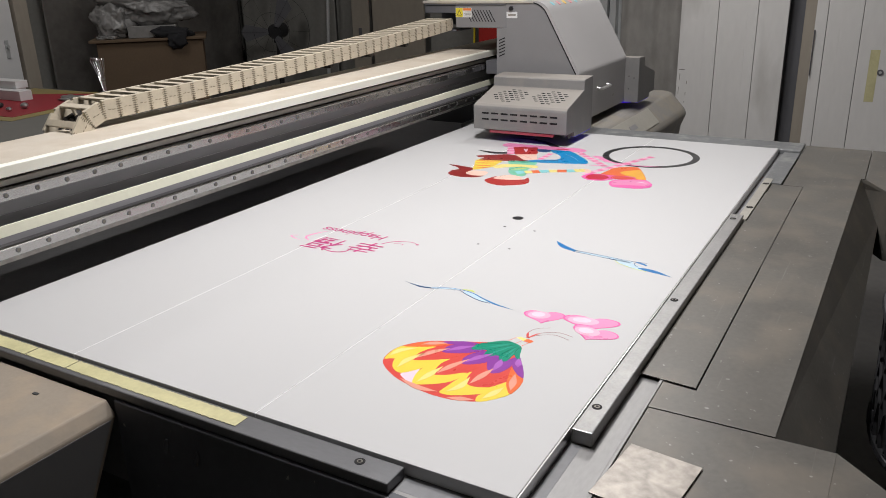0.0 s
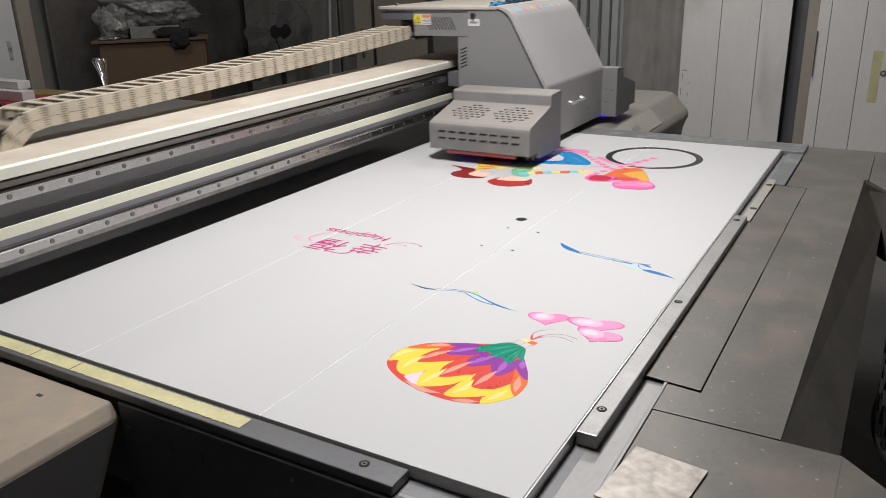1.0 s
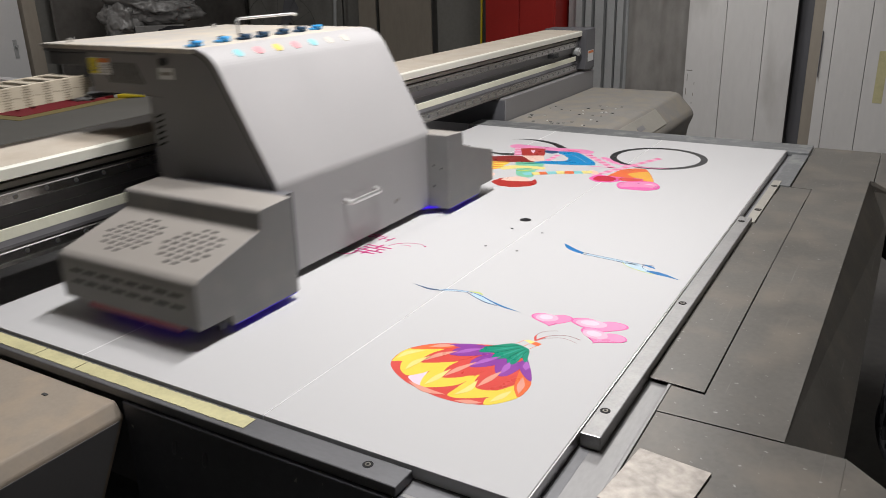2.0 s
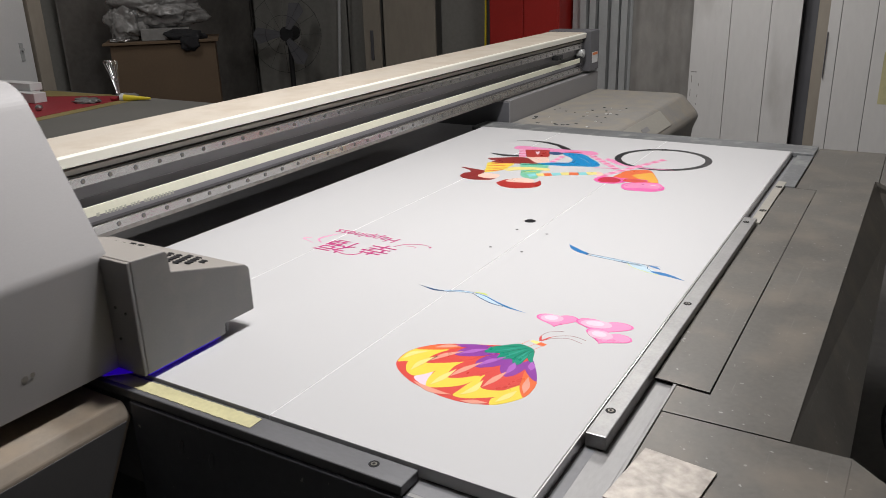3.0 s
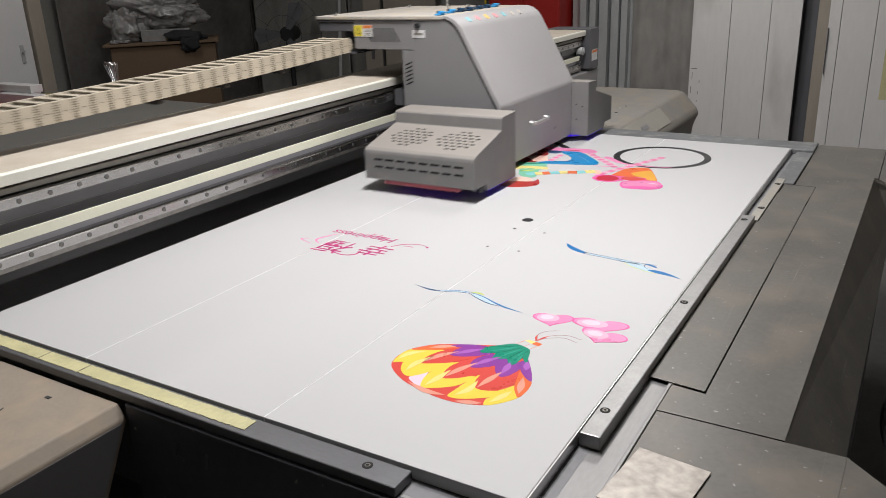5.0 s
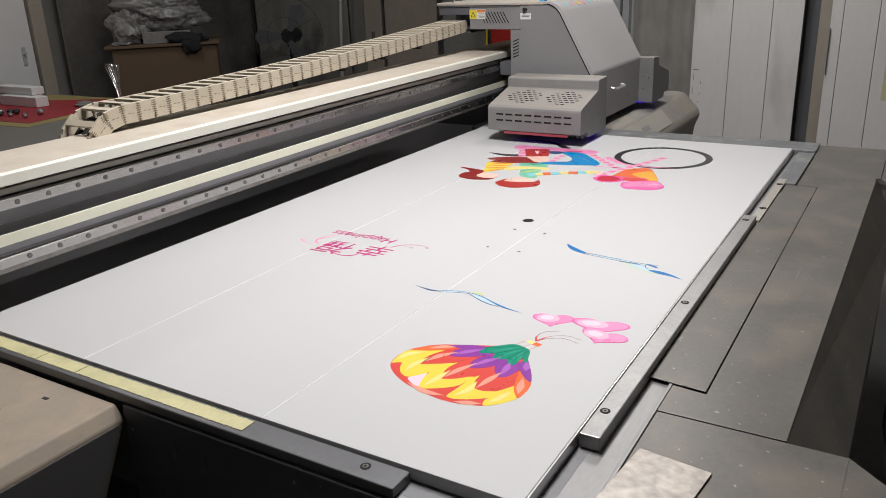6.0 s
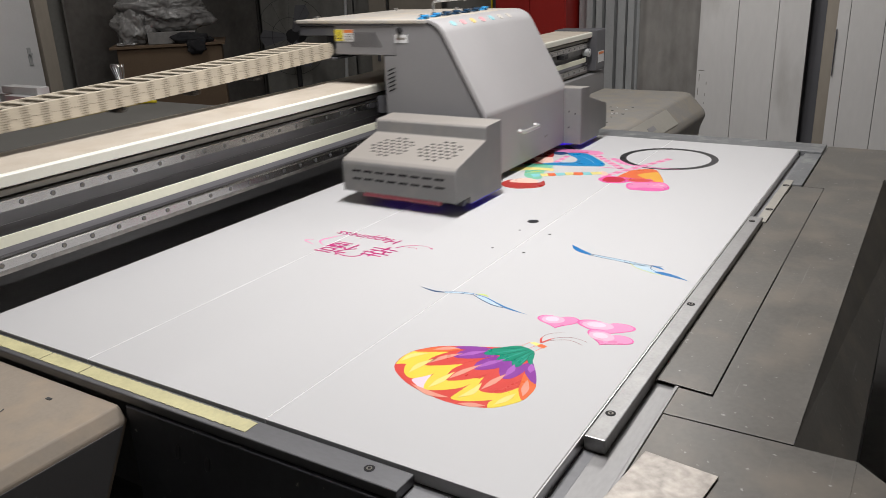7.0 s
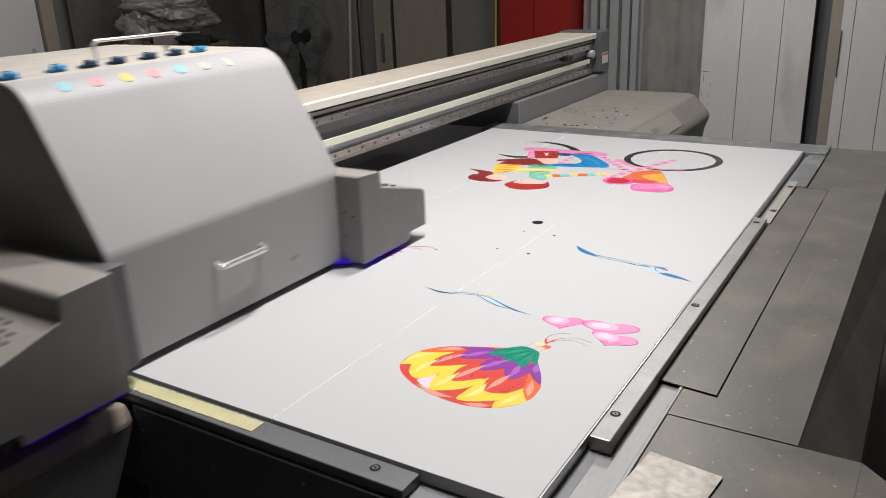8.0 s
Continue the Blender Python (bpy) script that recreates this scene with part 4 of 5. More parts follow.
def heart(name, cx, cy, w, h, mat, parent, rot=0.0, layer=1, grow=1.0):
    c, s = math.cos(radians(rot)), math.sin(radians(rot))
    pts = []
    for i in range(36):
        t = 6.2832 * i / 36
        a, u = grow * w / 32 * 16 * math.sin(t) ** 3, grow * h / 29 * (13 * math.cos(t) - 5 * math.cos(2 * t) - 2 * math.cos(3 * t) - math.cos(4 * t) + 2.5)
        pts.append((cx + u * c - a * s, cy + u * s + a * c))
    return flat(name, pts, mat, parent, layer)


def balloon(t):
    o = empty_part("hot_air_balloon", t)
    leaf("balloon_rim", [(0.268, 0.41), (0.293, 0.416), (0.317, 0.415), (0.34, 0.407), (0.369, 0.383), (0.387, 0.357), (0.407, 0.313), (0.43, 0.258), (0.452, 0.229), (0.44, 0.191), (0.404, 0.178), (0.357, 0.149), (0.326, 0.135), (0.294, 0.128), (0.261, 0.132), (0.238, 0.146), (0.217, 0.166), (0.207, 0.184), (0.197, 0.218), (0.196, 0.257), (0.204, 0.303), (0.218, 0.346), (0.236, 0.378), (0.252, 0.398)], "ink_red", o, 1.02)
    leaf("balloon_patch", [(0.234, 0.348), (0.252, 0.342), (0.273, 0.327), (0.24, 0.32), (0.213, 0.308), (0.221, 0.329)], "ink_blush", o, 2.04)
    leaf("balloon_patch", [(0.274, 0.411), (0.31, 0.415), (0.338, 0.406), (0.352, 0.368), (0.361, 0.35), (0.323, 0.378), (0.287, 0.387), (0.279, 0.4)], "ink_yellow", o, 3.06)
    leaf("balloon_patch", [(0.253, 0.378), (0.276, 0.39), (0.301, 0.391), (0.33, 0.382), (0.359, 0.354), (0.358, 0.34), (0.297, 0.356), (0.326, 0.299), (0.268, 0.326), (0.24, 0.348), (0.241, 0.363)], "ink_yellow", o, 3.08)
    leaf("balloon_patch", [(0.214, 0.307), (0.24, 0.32), (0.27, 0.323), (0.309, 0.311), (0.33, 0.292), (0.267, 0.287), (0.296, 0.238), (0.253, 0.249), (0.228, 0.276)], "ink_yellow", o, 3.10)
    leaf("balloon_patch", [(0.21, 0.249), (0.235, 0.247), (0.263, 0.243), (0.304, 0.232), (0.257, 0.211), (0.267, 0.176), (0.299, 0.156), (0.25, 0.168), (0.223, 0.201), (0.209, 0.229)], "ink_yellow", o, 3.12)
    leaf("balloon_patch", [(0.212, 0.176), (0.232, 0.181), (0.253, 0.169), (0.299, 0.156), (0.278, 0.143), (0.261, 0.132), (0.237, 0.146), (0.218, 0.163)], "ink_yellow", o, 3.14)
    leaf("balloon_patch", [(0.336, 0.406), (0.367, 0.382), (0.389, 0.344), (0.387, 0.324), (0.359, 0.354), (0.341, 0.389)], "ink_orange", o, 4.16)
    leaf("balloon_patch", [(0.294, 0.358), (0.32, 0.362), (0.349, 0.352), (0.381, 0.326), (0.38, 0.281), (0.358, 0.278), (0.323, 0.306), (0.306, 0.331)], "ink_red", o, 4.18)
    leaf("balloon_patch", [(0.262, 0.289), (0.285, 0.299), (0.316, 0.298), (0.36, 0.274), (0.362, 0.226), (0.331, 0.225), (0.296, 0.244), (0.274, 0.265)], "ink_red", o, 4.20)
    leaf("balloon_patch", [(0.262, 0.221), (0.286, 0.23), (0.316, 0.23), (0.354, 0.224), (0.346, 0.195), (0.328, 0.164), (0.305, 0.157), (0.275, 0.18), (0.256, 0.206)], "ink_red", o, 4.22)
    leaf("balloon_patch", [(0.261, 0.132), (0.289, 0.153), (0.324, 0.164), (0.355, 0.17), (0.326, 0.135), (0.294, 0.128)], "ink_orange", o, 4.24)
    leaf("balloon_patch", [(0.384, 0.346), (0.398, 0.331), (0.411, 0.302), (0.415, 0.273), (0.404, 0.285), (0.388, 0.316)], "ink_purple", o, 5.26)
    leaf("balloon_patch", [(0.35, 0.324), (0.377, 0.324), (0.396, 0.307), (0.408, 0.273), (0.399, 0.247), (0.371, 0.271), (0.353, 0.301)], "ink_purple", o, 5.28)
    leaf("balloon_patch", [(0.324, 0.265), (0.347, 0.272), (0.374, 0.264), (0.396, 0.241), (0.387, 0.211), (0.369, 0.211), (0.342, 0.23), (0.326, 0.251)], "ink_purple", o, 5.30)
    leaf("balloon_patch", [(0.329, 0.212), (0.358, 0.225), (0.384, 0.218), (0.381, 0.191), (0.393, 0.182), (0.362, 0.174), (0.327, 0.182), (0.315, 0.196)], "ink_purple", o, 5.32)
    leaf("balloon_patch", [(0.358, 0.173), (0.393, 0.182), (0.403, 0.178), (0.357, 0.149), (0.325, 0.135), (0.334, 0.152)], "ink_purple", o, 5.34)
    leaf("balloon_cap", [(0.391, 0.278), (0.412, 0.275), (0.429, 0.258), (0.452, 0.229), (0.441, 0.192), (0.404, 0.178), (0.381, 0.168), (0.393, 0.182), (0.402, 0.19), (0.373, 0.191), (0.366, 0.203), (0.385, 0.215), (0.376, 0.231), (0.375, 0.243), (0.396, 0.246), (0.39, 0.262), (0.386, 0.273)], "ink_green", o, 6.36)
    stroke("streak", [(0.301, 0.357, 0.0005), (0.338, 0.341, 0.014), (0.37, 0.315, 0.0005)], "ink_salmon", o, 7)
    stroke("streak", [(0.269, 0.288, 0.0005), (0.304, 0.278, 0.014), (0.347, 0.259, 0.0005)], "ink_salmon", o, 7)
    stroke("streak", [(0.261, 0.215, 0.0005), (0.297, 0.208, 0.014), (0.335, 0.2, 0.0005)], "ink_salmon", o, 7)
    stroke("streak", [(0.274, 0.137, 0.0005), (0.301, 0.145, 0.014), (0.333, 0.155, 0.0005)], "ink_salmon", o, 7)
    stroke("streak", [(0.358, 0.377, 0.0005), (0.376, 0.355, 0.014), (0.387, 0.331, 0.0005)], "ink_salmon", o, 7)
    stroke("streak", [(0.356, 0.318, 0.0005), (0.38, 0.299, 0.014), (0.402, 0.275, 0.0005)], "ink_mauve", o, 7)
    stroke("streak", [(0.331, 0.261, 0.0005), (0.359, 0.248, 0.014), (0.388, 0.228, 0.0005)], "ink_mauve", o, 7)
    stroke("streak", [(0.323, 0.198, 0.0005), (0.353, 0.199, 0.014), (0.375, 0.203, 0.0005)], "ink_mauve", o, 7)
    stroke("streak", [(0.359, 0.162, 0.0005), (0.374, 0.167, 0.014), (0.392, 0.175, 0.0005)], "ink_mauve", o, 7)
    stroke("streak", [(0.254, 0.368, 0.0005), (0.29, 0.366, 0.014), (0.33, 0.35, 0.0005)], "ink_lemon", o, 7)
    stroke("streak", [(0.223, 0.305, 0.0005), (0.257, 0.298, 0.014), (0.297, 0.291, 0.0005)], "ink_lemon", o, 7)
    stroke("streak", [(0.217, 0.239, 0.0005), (0.246, 0.225, 0.014), (0.284, 0.225, 0.0005)], "ink_lemon", o, 7)
    stroke("streak", [(0.224, 0.17, 0.0005), (0.25, 0.16, 0.014), (0.278, 0.152, 0.0005)], "ink_lemon", o, 7)
    stroke("streak", [(0.287, 0.408, 0.0005), (0.317, 0.401, 0.014), (0.342, 0.375, 0.0005)], "ink_lemon", o, 7)
    stroke("streak", [(0.221, 0.34, 0.0005), (0.207, 0.293, 0.014), (0.21, 0.253, 0.0005)], "ink_salmon", o, 7)
    stroke("streak", [(0.2, 0.228, 0.0005), (0.207, 0.203, 0.014), (0.215, 0.181, 0.0005)], "ink_salmon", o, 7)
    stroke("streak", [(0.4, 0.26, 0.0005), (0.422, 0.236, 0.004), (0.444, 0.215, 0.0005)], "ink_teal", o, 7)
    stroke("streak", [(0.382, 0.234, 0.0005), (0.413, 0.219, 0.004), (0.439, 0.206, 0.0005)], "ink_teal", o, 7)
    stroke("streak", [(0.374, 0.205, 0.0005), (0.409, 0.202, 0.004), (0.433, 0.198, 0.0005)], "ink_teal", o, 7)
    stroke("streak", [(0.379, 0.195, 0.0005), (0.41, 0.193, 0.004), (0.427, 0.191, 0.0005)], "ink_teal", o, 7)
    stroke("crease", [(0.412, 0.275, 0.0005), (0.431, 0.241, 0.0018), (0.45, 0.215, 0.0008)], "ink_deep_green", o, 8)
    stroke("crease", [(0.396, 0.245, 0.0005), (0.423, 0.224, 0.0018), (0.443, 0.205, 0.0008)], "ink_deep_green", o, 8)
    stroke("crease", [(0.386, 0.214, 0.0005), (0.415, 0.207, 0.0018), (0.438, 0.199, 0.0008)], "ink_deep_green", o, 8)
    stroke("crease", [(0.402, 0.19, 0.0005), (0.42, 0.193, 0.0018), (0.434, 0.192, 0.0008)], "ink_deep_green", o, 8)
    stroke("rope", [(0.454, 0.226, 0.0012), (0.475, 0.218, 0.0012)], "ink_orange", o, 1)
    stroke("rope", [(0.447, 0.209, 0.0012), (0.467, 0.201, 0.0012)], "ink_orange", o, 1)
    stroke("rope", [(0.443, 0.193, 0.0012), (0.468, 0.183, 0.0012)], "ink_orange", o, 1)
    flat("basket", [(0.474, 0.218), (0.481, 0.21), (0.478, 0.193), (0.466, 0.199)], "ink_lemon", o, 1.38)
    flat("basket", [(0.466, 0.199), (0.479, 0.194), (0.475, 0.179), (0.463, 0.182)], "ink_orange", o, 2.40)
    return o


def empty_part(name, t):
    """A printed motif: a thin pale ground that carries its coloured pieces."""
    b = bmesh.new()
    box(b, 0.9, 0.9004, 0.6, 0.6004, -0.001, -0.0006)
    return part(name, b, "board", t)


def motif_bird(t, big):
    o = empty_part("bird", t)
    if big:
        stroke("wing", [(1.014, 0.285, 0.010), (1.010, 0.22, 0.013), (1.000, 0.15, 0.012), (0.996, 0.13, 0.004)], "ink_pale_blue", o)
        stroke("outline", [(1.022, 0.30, 0.003), (1.014, 0.22, 0.0022), (1.006, 0.15, 0.002), (1.008, 0.10, 0.0015)], "ink_deep_blue", o, 2)
        stroke("outline", [(1.012, 0.30, 0.002), (1.002, 0.22, 0.0016), (0.994, 0.17, 0.002)], "ink_deep_blue", o, 2)
        stroke("wing_tip", [(1.070, 0.370, 0.0), (1.048, 0.350, 0.014), (1.030, 0.325, 0.017), (1.017, 0.295, 0.010)], "ink_blue", o, 2)
        stroke("breast", [(0.998, 0.175, 0.006), (0.988, 0.155, 0.024), (0.972, 0.125, 0.026), (0.962, 0.100, 0.014)], "ink_pale_blue", o)
        stroke("outline", [(0.996, 0.182, 0.001), (0.975, 0.160, 0.0025), (0.958, 0.118, 0.0025), (0.951, 0.085, 0.002)], "ink_lime", o, 2)
        stroke("wing_tip", [(0.967, 0.110, 0.006), (0.963, 0.085, 0.017), (0.955, 0.055, 0.012), (0.941, 0.021, 0.0)], "ink_blue", o, 2)
        stroke("tail", [(1.004, 0.128, 0.004), (0.998, 0.108, 0.009), (0.990, 0.095, 0.003)], "ink_blue", o, 2)
        stroke("outline", [(1.004, 0.200, 0.001), (0.998, 0.19, 0.004), (1.001, 0.18, 0.002)], "ink_deep_blue", o, 3)
        stroke("outline", [(1.000, 0.128, 0.002), (0.984, 0.125, 0.002), (0.972, 0.112, 0.001)], "ink_deep_blue", o, 3)
    else:
        stroke("wing_tip", [(0.634, 0.589, 0.0), (0.626, 0.560, 0.004), (0.622, 0.535, 0.007), (0.626, 0.512, 0.004)], "ink_deep_blue", o, 2)
        stroke("wing", [(0.626, 0.512, 0.004), (0.640, 0.475, 0.007), (0.646, 0.445, 0.005)], "ink_pale_blue", o)
        stroke("outline", [(0.630, 0.512, 0.0015), (0.645, 0.475, 0.0018), (0.649, 0.443, 0.0018)], "ink_blue", o, 2)
        stroke("outline", [(0.622, 0.512, 0.0012), (0.636, 0.475, 0.0012), (0.643, 0.445, 0.002)], "ink_deep_blue", o, 2)
        stroke("wing", [(0.642, 0.430, 0.010), (0.630, 0.405, 0.016), (0.616, 0.375, 0.010), (0.610, 0.355, 0.004)], "ink_pale_blue", o)
        stroke("outline", [(0.648, 0.440, 0.002), (0.640, 0.405, 0.003), (0.622, 0.368, 0.004), (0.607, 0.332, 0.006), (0.597, 0.283, 0.0)], "ink_blue", o, 2)
        stroke("outline", [(0.644, 0.445, 0.002), (0.622, 0.405, 0.0025), (0.610, 0.375, 0.003), (0.606, 0.345, 0.002)], "ink_deep_blue", o, 2)
        stroke("head", [(0.650, 0.440, 0.003), (0.653, 0.420, 0.006), (0.648, 0.405, 0.003)], "ink_lime", o, 3)


def motif_hearts(t):
    o = empty_part("heart_balloons", t)
    for i, (cx, cy, w, h, rot) in enumerate(((0.590, 0.207, 0.092, 0.066, 14), (0.604, 0.106, 0.125, 0.070, 8), (0.558, 0.084, 0.103, 0.066, -8))):
        heart("heart", cx, cy, w, h, "ink_pink", o, rot, 1 + 4 * i)
        heart("heart_sheen", cx + 0.001, cy, w, h, "ink_rose", o, rot, 2 + 4 * i, 0.92)
        ellipse("heart_light", cx + 0.008, cy + w * 0.14, 0.019, w * 0.27, "ink_shell", o, rot, 3 + 4 * i)
        ellipse("heart_light", cx + 0.010, cy + w * 0.17, 0.012, w * 0.16, "ink_blush", o, rot, 4 + 4 * i)
    for pts in ([(0.487, 0.197, 0.0015), (0.512, 0.205, 0.0012), (0.534, 0.195, 0.001), (0.548, 0.172, 0.001)], [(0.487, 0.196, 0.0015), (0.516, 0.18, 0.0012), (0.534, 0.15, 0.001), (0.528, 0.115, 0.001)], [(0.487, 0.195, 0.0015), (0.505, 0.18, 0.001), (0.520, 0.15, 0.001), (0.511, 0.118, 0.001)]):
        stroke("string", pts, "ink_maroon", o)
    stroke("ribbon", [(0.484, 0.197, 0.005), (0.500, 0.204, 0.004), (0.512, 0.205, 0.0)], "ink_red", o, 2)
    stroke("ribbon", [(0.484, 0.196, 0.004), (0.504, 0.188, 0.004), (0.515, 0.181, 0.0)], "ink_red", o, 2)


def motif_words(t):
    def text(name, body, size, x, y, mat, shear=0.0, bold=0.0):
        cu = bpy.data.curves.new(name, "FONT")
        cu.body, cu.size, cu.shear, cu.extrude, cu.offset = body, size, shear, 0.0002, bold
        tmp = bpy.data.objects.new("tmp", cu)
        scene.collection.objects.link(tmp)
        bpy.context.view_layer.update()
        me = bpy.data.meshes.new_from_object(tmp)
        bpy.data.objects.remove(tmp)
        me.materials.clear()
        me.materials.append(M[mat])
        ob = new(name, me)
        ob.parent = t
        ob.matrix_basis = pose(x, y, 0.0004, rz=90)
        return ob
    text("lettering", "Happiness", 0.054, 0.899, 0.812, "ink_magenta", 0.2)
    text("character", "\u5e78", 0.095, 0.830, 0.768, "ink_magenta", 0.2, -0.0004)
    text("character", "\u798f", 0.105, 0.810, 0.885, "ink_magenta", 0.2, -0.0004)
    stroke("flourish", [(0.838, 0.80, 0.004), (0.868, 0.78, 0.004), (0.885, 0.745, 0.003), (0.885, 0.72, 0.002), (0.876, 0.706, 0.0015)], "ink_magenta", t)
    stroke("flourish", [(0.858, 0.77, 0.002), (0.862, 0.745, 0.0025), (0.852, 0.74, 0.001)], "ink_magenta", t)
    ellipse("full_stop", 0.876, 0.704, 0.004, 0.004, "ink_magenta", t)
    stroke("flourish", [(0.79, 0.86, 0.002), (0.745, 0.855, 0.006), (0.728, 0.89, 0.005), (0.745, 0.945, 0.003), (0.765, 0.955, 0.0015)], "ink_magenta", t)
    stroke("flourish", [(0.775, 1.005, 0.002), (0.80, 1.035, 0.008), (0.845, 1.02, 0.006), (0.868, 1.005, 0.001)], "ink_rose", t)
    stroke("flourish", [(0.766, 1.03, 0.0015), (0.785, 1.08, 0.005), (0.80, 1.06, 0.002)], "ink_rose", t)


def motif_dots(t):
    ellipse("dot", 1.217, 0.556, 0.017, 0.017, "ink_black", t)
    for x, y in ((1.125, 0.556), (1.125, 0.461), (0.955, 0.556), (0.956, 0.462)):
        ellipse("dot", x, y, 0.0042, 0.0042, "ink_black", t)


def ring(name, cx, cy, r, w, a0, a1, mat, parent, layer=1):
    n = 48
    out = [(cx + r * math.cos(radians(a0 + (a1 - a0) * i / n)), cy + r * math.sin(radians(a0 + (a1 - a0) * i / n))) for i in range(n + 1)]
    inn = [(cx + (r - w) * math.cos(radians(a0 + (a1 - a0) * i / n)), cy + (r - w) * math.sin(radians(a0 + (a1 - a0) * i / n))) for i in range(n + 1)]
    return flat(name, out + inn[::-1], mat, parent, layer)


def motif_bicycle(t):
    o = empty_part("bicycle", t)
    for a in (0, 90, 180, 270):
        ring("tyre", 2.165, 0.421, 0.185, 0.026, a, a + 90, "ink_black", o)

    def striped(x0, y0, x1, y1, w, n):
        for i in range(n):
            f0, f1 = i / n, (i + 1) / n
            stroke("tube", [(x0 + (x1 - x0) * f0, y0 + (y1 - y0) * f0, w), (x0 + (x1 - x0) * f1, y0 + (y1 - y0) * f1, w)], "ink_coral" if i % 2 else "ink_shell", o, 2)
    leaf("tyre", [(2.26, 1.1), (2.291, 1.036), (2.291, 0.964), (2.257, 0.888), (2.191, 0.814), (2.178, 0.845), (2.229, 0.894), (2.263, 0.961), (2.277, 1.03)], "ink_black", o, 1.42)
    leaf("mudguard", [(2.002, 1.098), (1.997, 1.013), (2.029, 0.932), (2.004, 0.921), (1.969, 0.999), (1.979, 1.055)], "ink_black", o, 1.44)
    leaf("chain_guard", [(2.127, 1.047), (2.159, 1.047), (2.176, 1.019), (2.173, 0.939), (2.18, 0.822), (2.19, 0.727), (2.166, 0.685), (2.133, 0.685), (2.116, 0.731), (2.118, 0.814), (2.117, 0.914), (2.112, 0.998), (2.104, 1.025)], "ink_rose", o, 3.46)
    stroke("chain_line", [(2.124, 0.816, 0.002), (2.146, 0.775, 0.014), (2.147, 0.739, 0.002)], "ink_crimson", o, 4)
    stroke("handlebar", [(2.087, 0.624, 0.018), (2.074, 0.598, 0.022), (2.013, 0.535, 0.016), (2.0, 0.461, 0.012), (1.999, 0.404, 0.009), (2.011, 0.336, 0.003)], "ink_rose", o, 3)
    stroke("stay", [(1.931, 0.615, 0.006), (1.94, 0.573, 0.009), (1.944, 0.527, 0.004)], "ink_rose", o, 2)
    striped(2.122, 0.701, 1.94, 0.529, 0.026, 12)
    striped(2.087, 0.624, 2.01, 0.534, 0.024, 7)
    striped(2.115, 1.0, 1.987, 0.943, 0.03, 6)
    striped(1.926, 0.798, 2.058, 0.797, 0.022, 6)
    striped(1.8, 0.559, 1.982, 0.485, 0.026, 8)
    striped(1.982, 0.485, 2.162, 0.413, 0.026, 8)


def motif_riders(t):
    """Two plain riders, as shapes of colour only."""
    o = empty_part("riders", t)
    leaf("hair_lock", [(1.907, 1.058), (1.936, 1.017), (1.968, 0.969), (1.918, 0.983), (1.887, 1.03)], "ink_maroon", o, 2.48)
    flat("skirt", [(2.106, 0.985), (2.127, 0.944), (2.14, 0.888), (2.043, 0.848), (2.022, 0.846), (1.988, 0.923)], "ink_brick", o, 5.50)
    leaf("patch", [(2.096, 0.934), (2.09, 0.923), (2.103, 0.919), (2.07, 0.905), (2.043, 0.9), (2.065, 0.917)], "ink_blush", o, 6.52)
    flat("legs", [(1.991, 0.925), (2.041, 0.852), (1.937, 0.804), (1.911, 0.855)], "ink_peach", o, 4.54)
    stroke("leg_line", [(1.994, 0.901, 0.003), (1.967, 0.864, 0.003), (1.933, 0.821, 0.002)], "ink_salmon", o, 5)
    leaf("skirt", [(1.846, 1.018), (1.915, 1.006), (1.967, 0.972), (1.976, 0.918), (1.92, 0.859), (1.906, 0.829), (1.867, 0.924), (1.848, 0.989)], "ink_maroon", o, 5.56)
    leaf("shirt", [(1.843, 1.024), (1.852, 0.974), (1.865, 0.921), (1.806, 0.917), (1.765, 0.913), (1.696, 0.96), (1.757, 0.989)], "ink_yellow", o, 6.58)
    stroke("shirt_stripe", [(1.833, 1.016, 0.004), (1.84, 0.969, 0.012), (1.857, 0.923, 0.003)], "ink_orange", o, 7)
    stroke("shirt_stripe", [(1.797, 1.004, 0.004), (1.809, 0.961, 0.012), (1.826, 0.917, 0.003)], "ink_orange", o, 7)
    stroke("shirt_stripe", [(1.757, 0.989, 0.004), (1.771, 0.95, 0.012), (1.794, 0.915, 0.003)], "ink_orange", o, 7)
    stroke("shirt_stripe", [(1.72, 0.97, 0.004), (1.736, 0.94, 0.012), (1.763, 0.918, 0.003)], "ink_orange", o, 7)
    leaf("sleeve", [(1.769, 0.917), (1.814, 0.899), (1.838, 0.838), (1.846, 0.767), (1.813, 0.755), (1.803, 0.814), (1.777, 0.865), (1.749, 0.891)], "ink_lemon", o, 8.60)
    leaf("shirt", [(1.874, 0.899), (1.894, 0.848), (1.911, 0.795), (1.846, 0.775), (1.782, 0.774), (1.697, 0.747), (1.679, 0.766), (1.686, 0.795), (1.716, 0.825), (1.799, 0.858)], "ink_mint", o, 6.62)
    stroke("shirt_stripe", [(1.862, 0.889, 0.006), (1.88, 0.841, 0.02), (1.898, 0.794, 0.005)], "ink_green", o, 7)
    stroke("shirt_stripe", [(1.753, 0.838, 0.003), (1.773, 0.809, 0.016), (1.797, 0.784, 0.003)], "ink_lime", o, 7)
    stroke("sleeve_stripe", [(1.717, 0.794, 0.04), (1.738, 0.769, 0.038)], "ink_cyan", o, 8)
    stroke("sleeve_stripe", [(1.738, 0.769, 0.04), (1.752, 0.745, 0.038)], "ink_lemon", o, 8)
    stroke("sleeve_stripe", [(1.752, 0.745, 0.04), (1.768, 0.722, 0.038)], "ink_orange", o, 8)
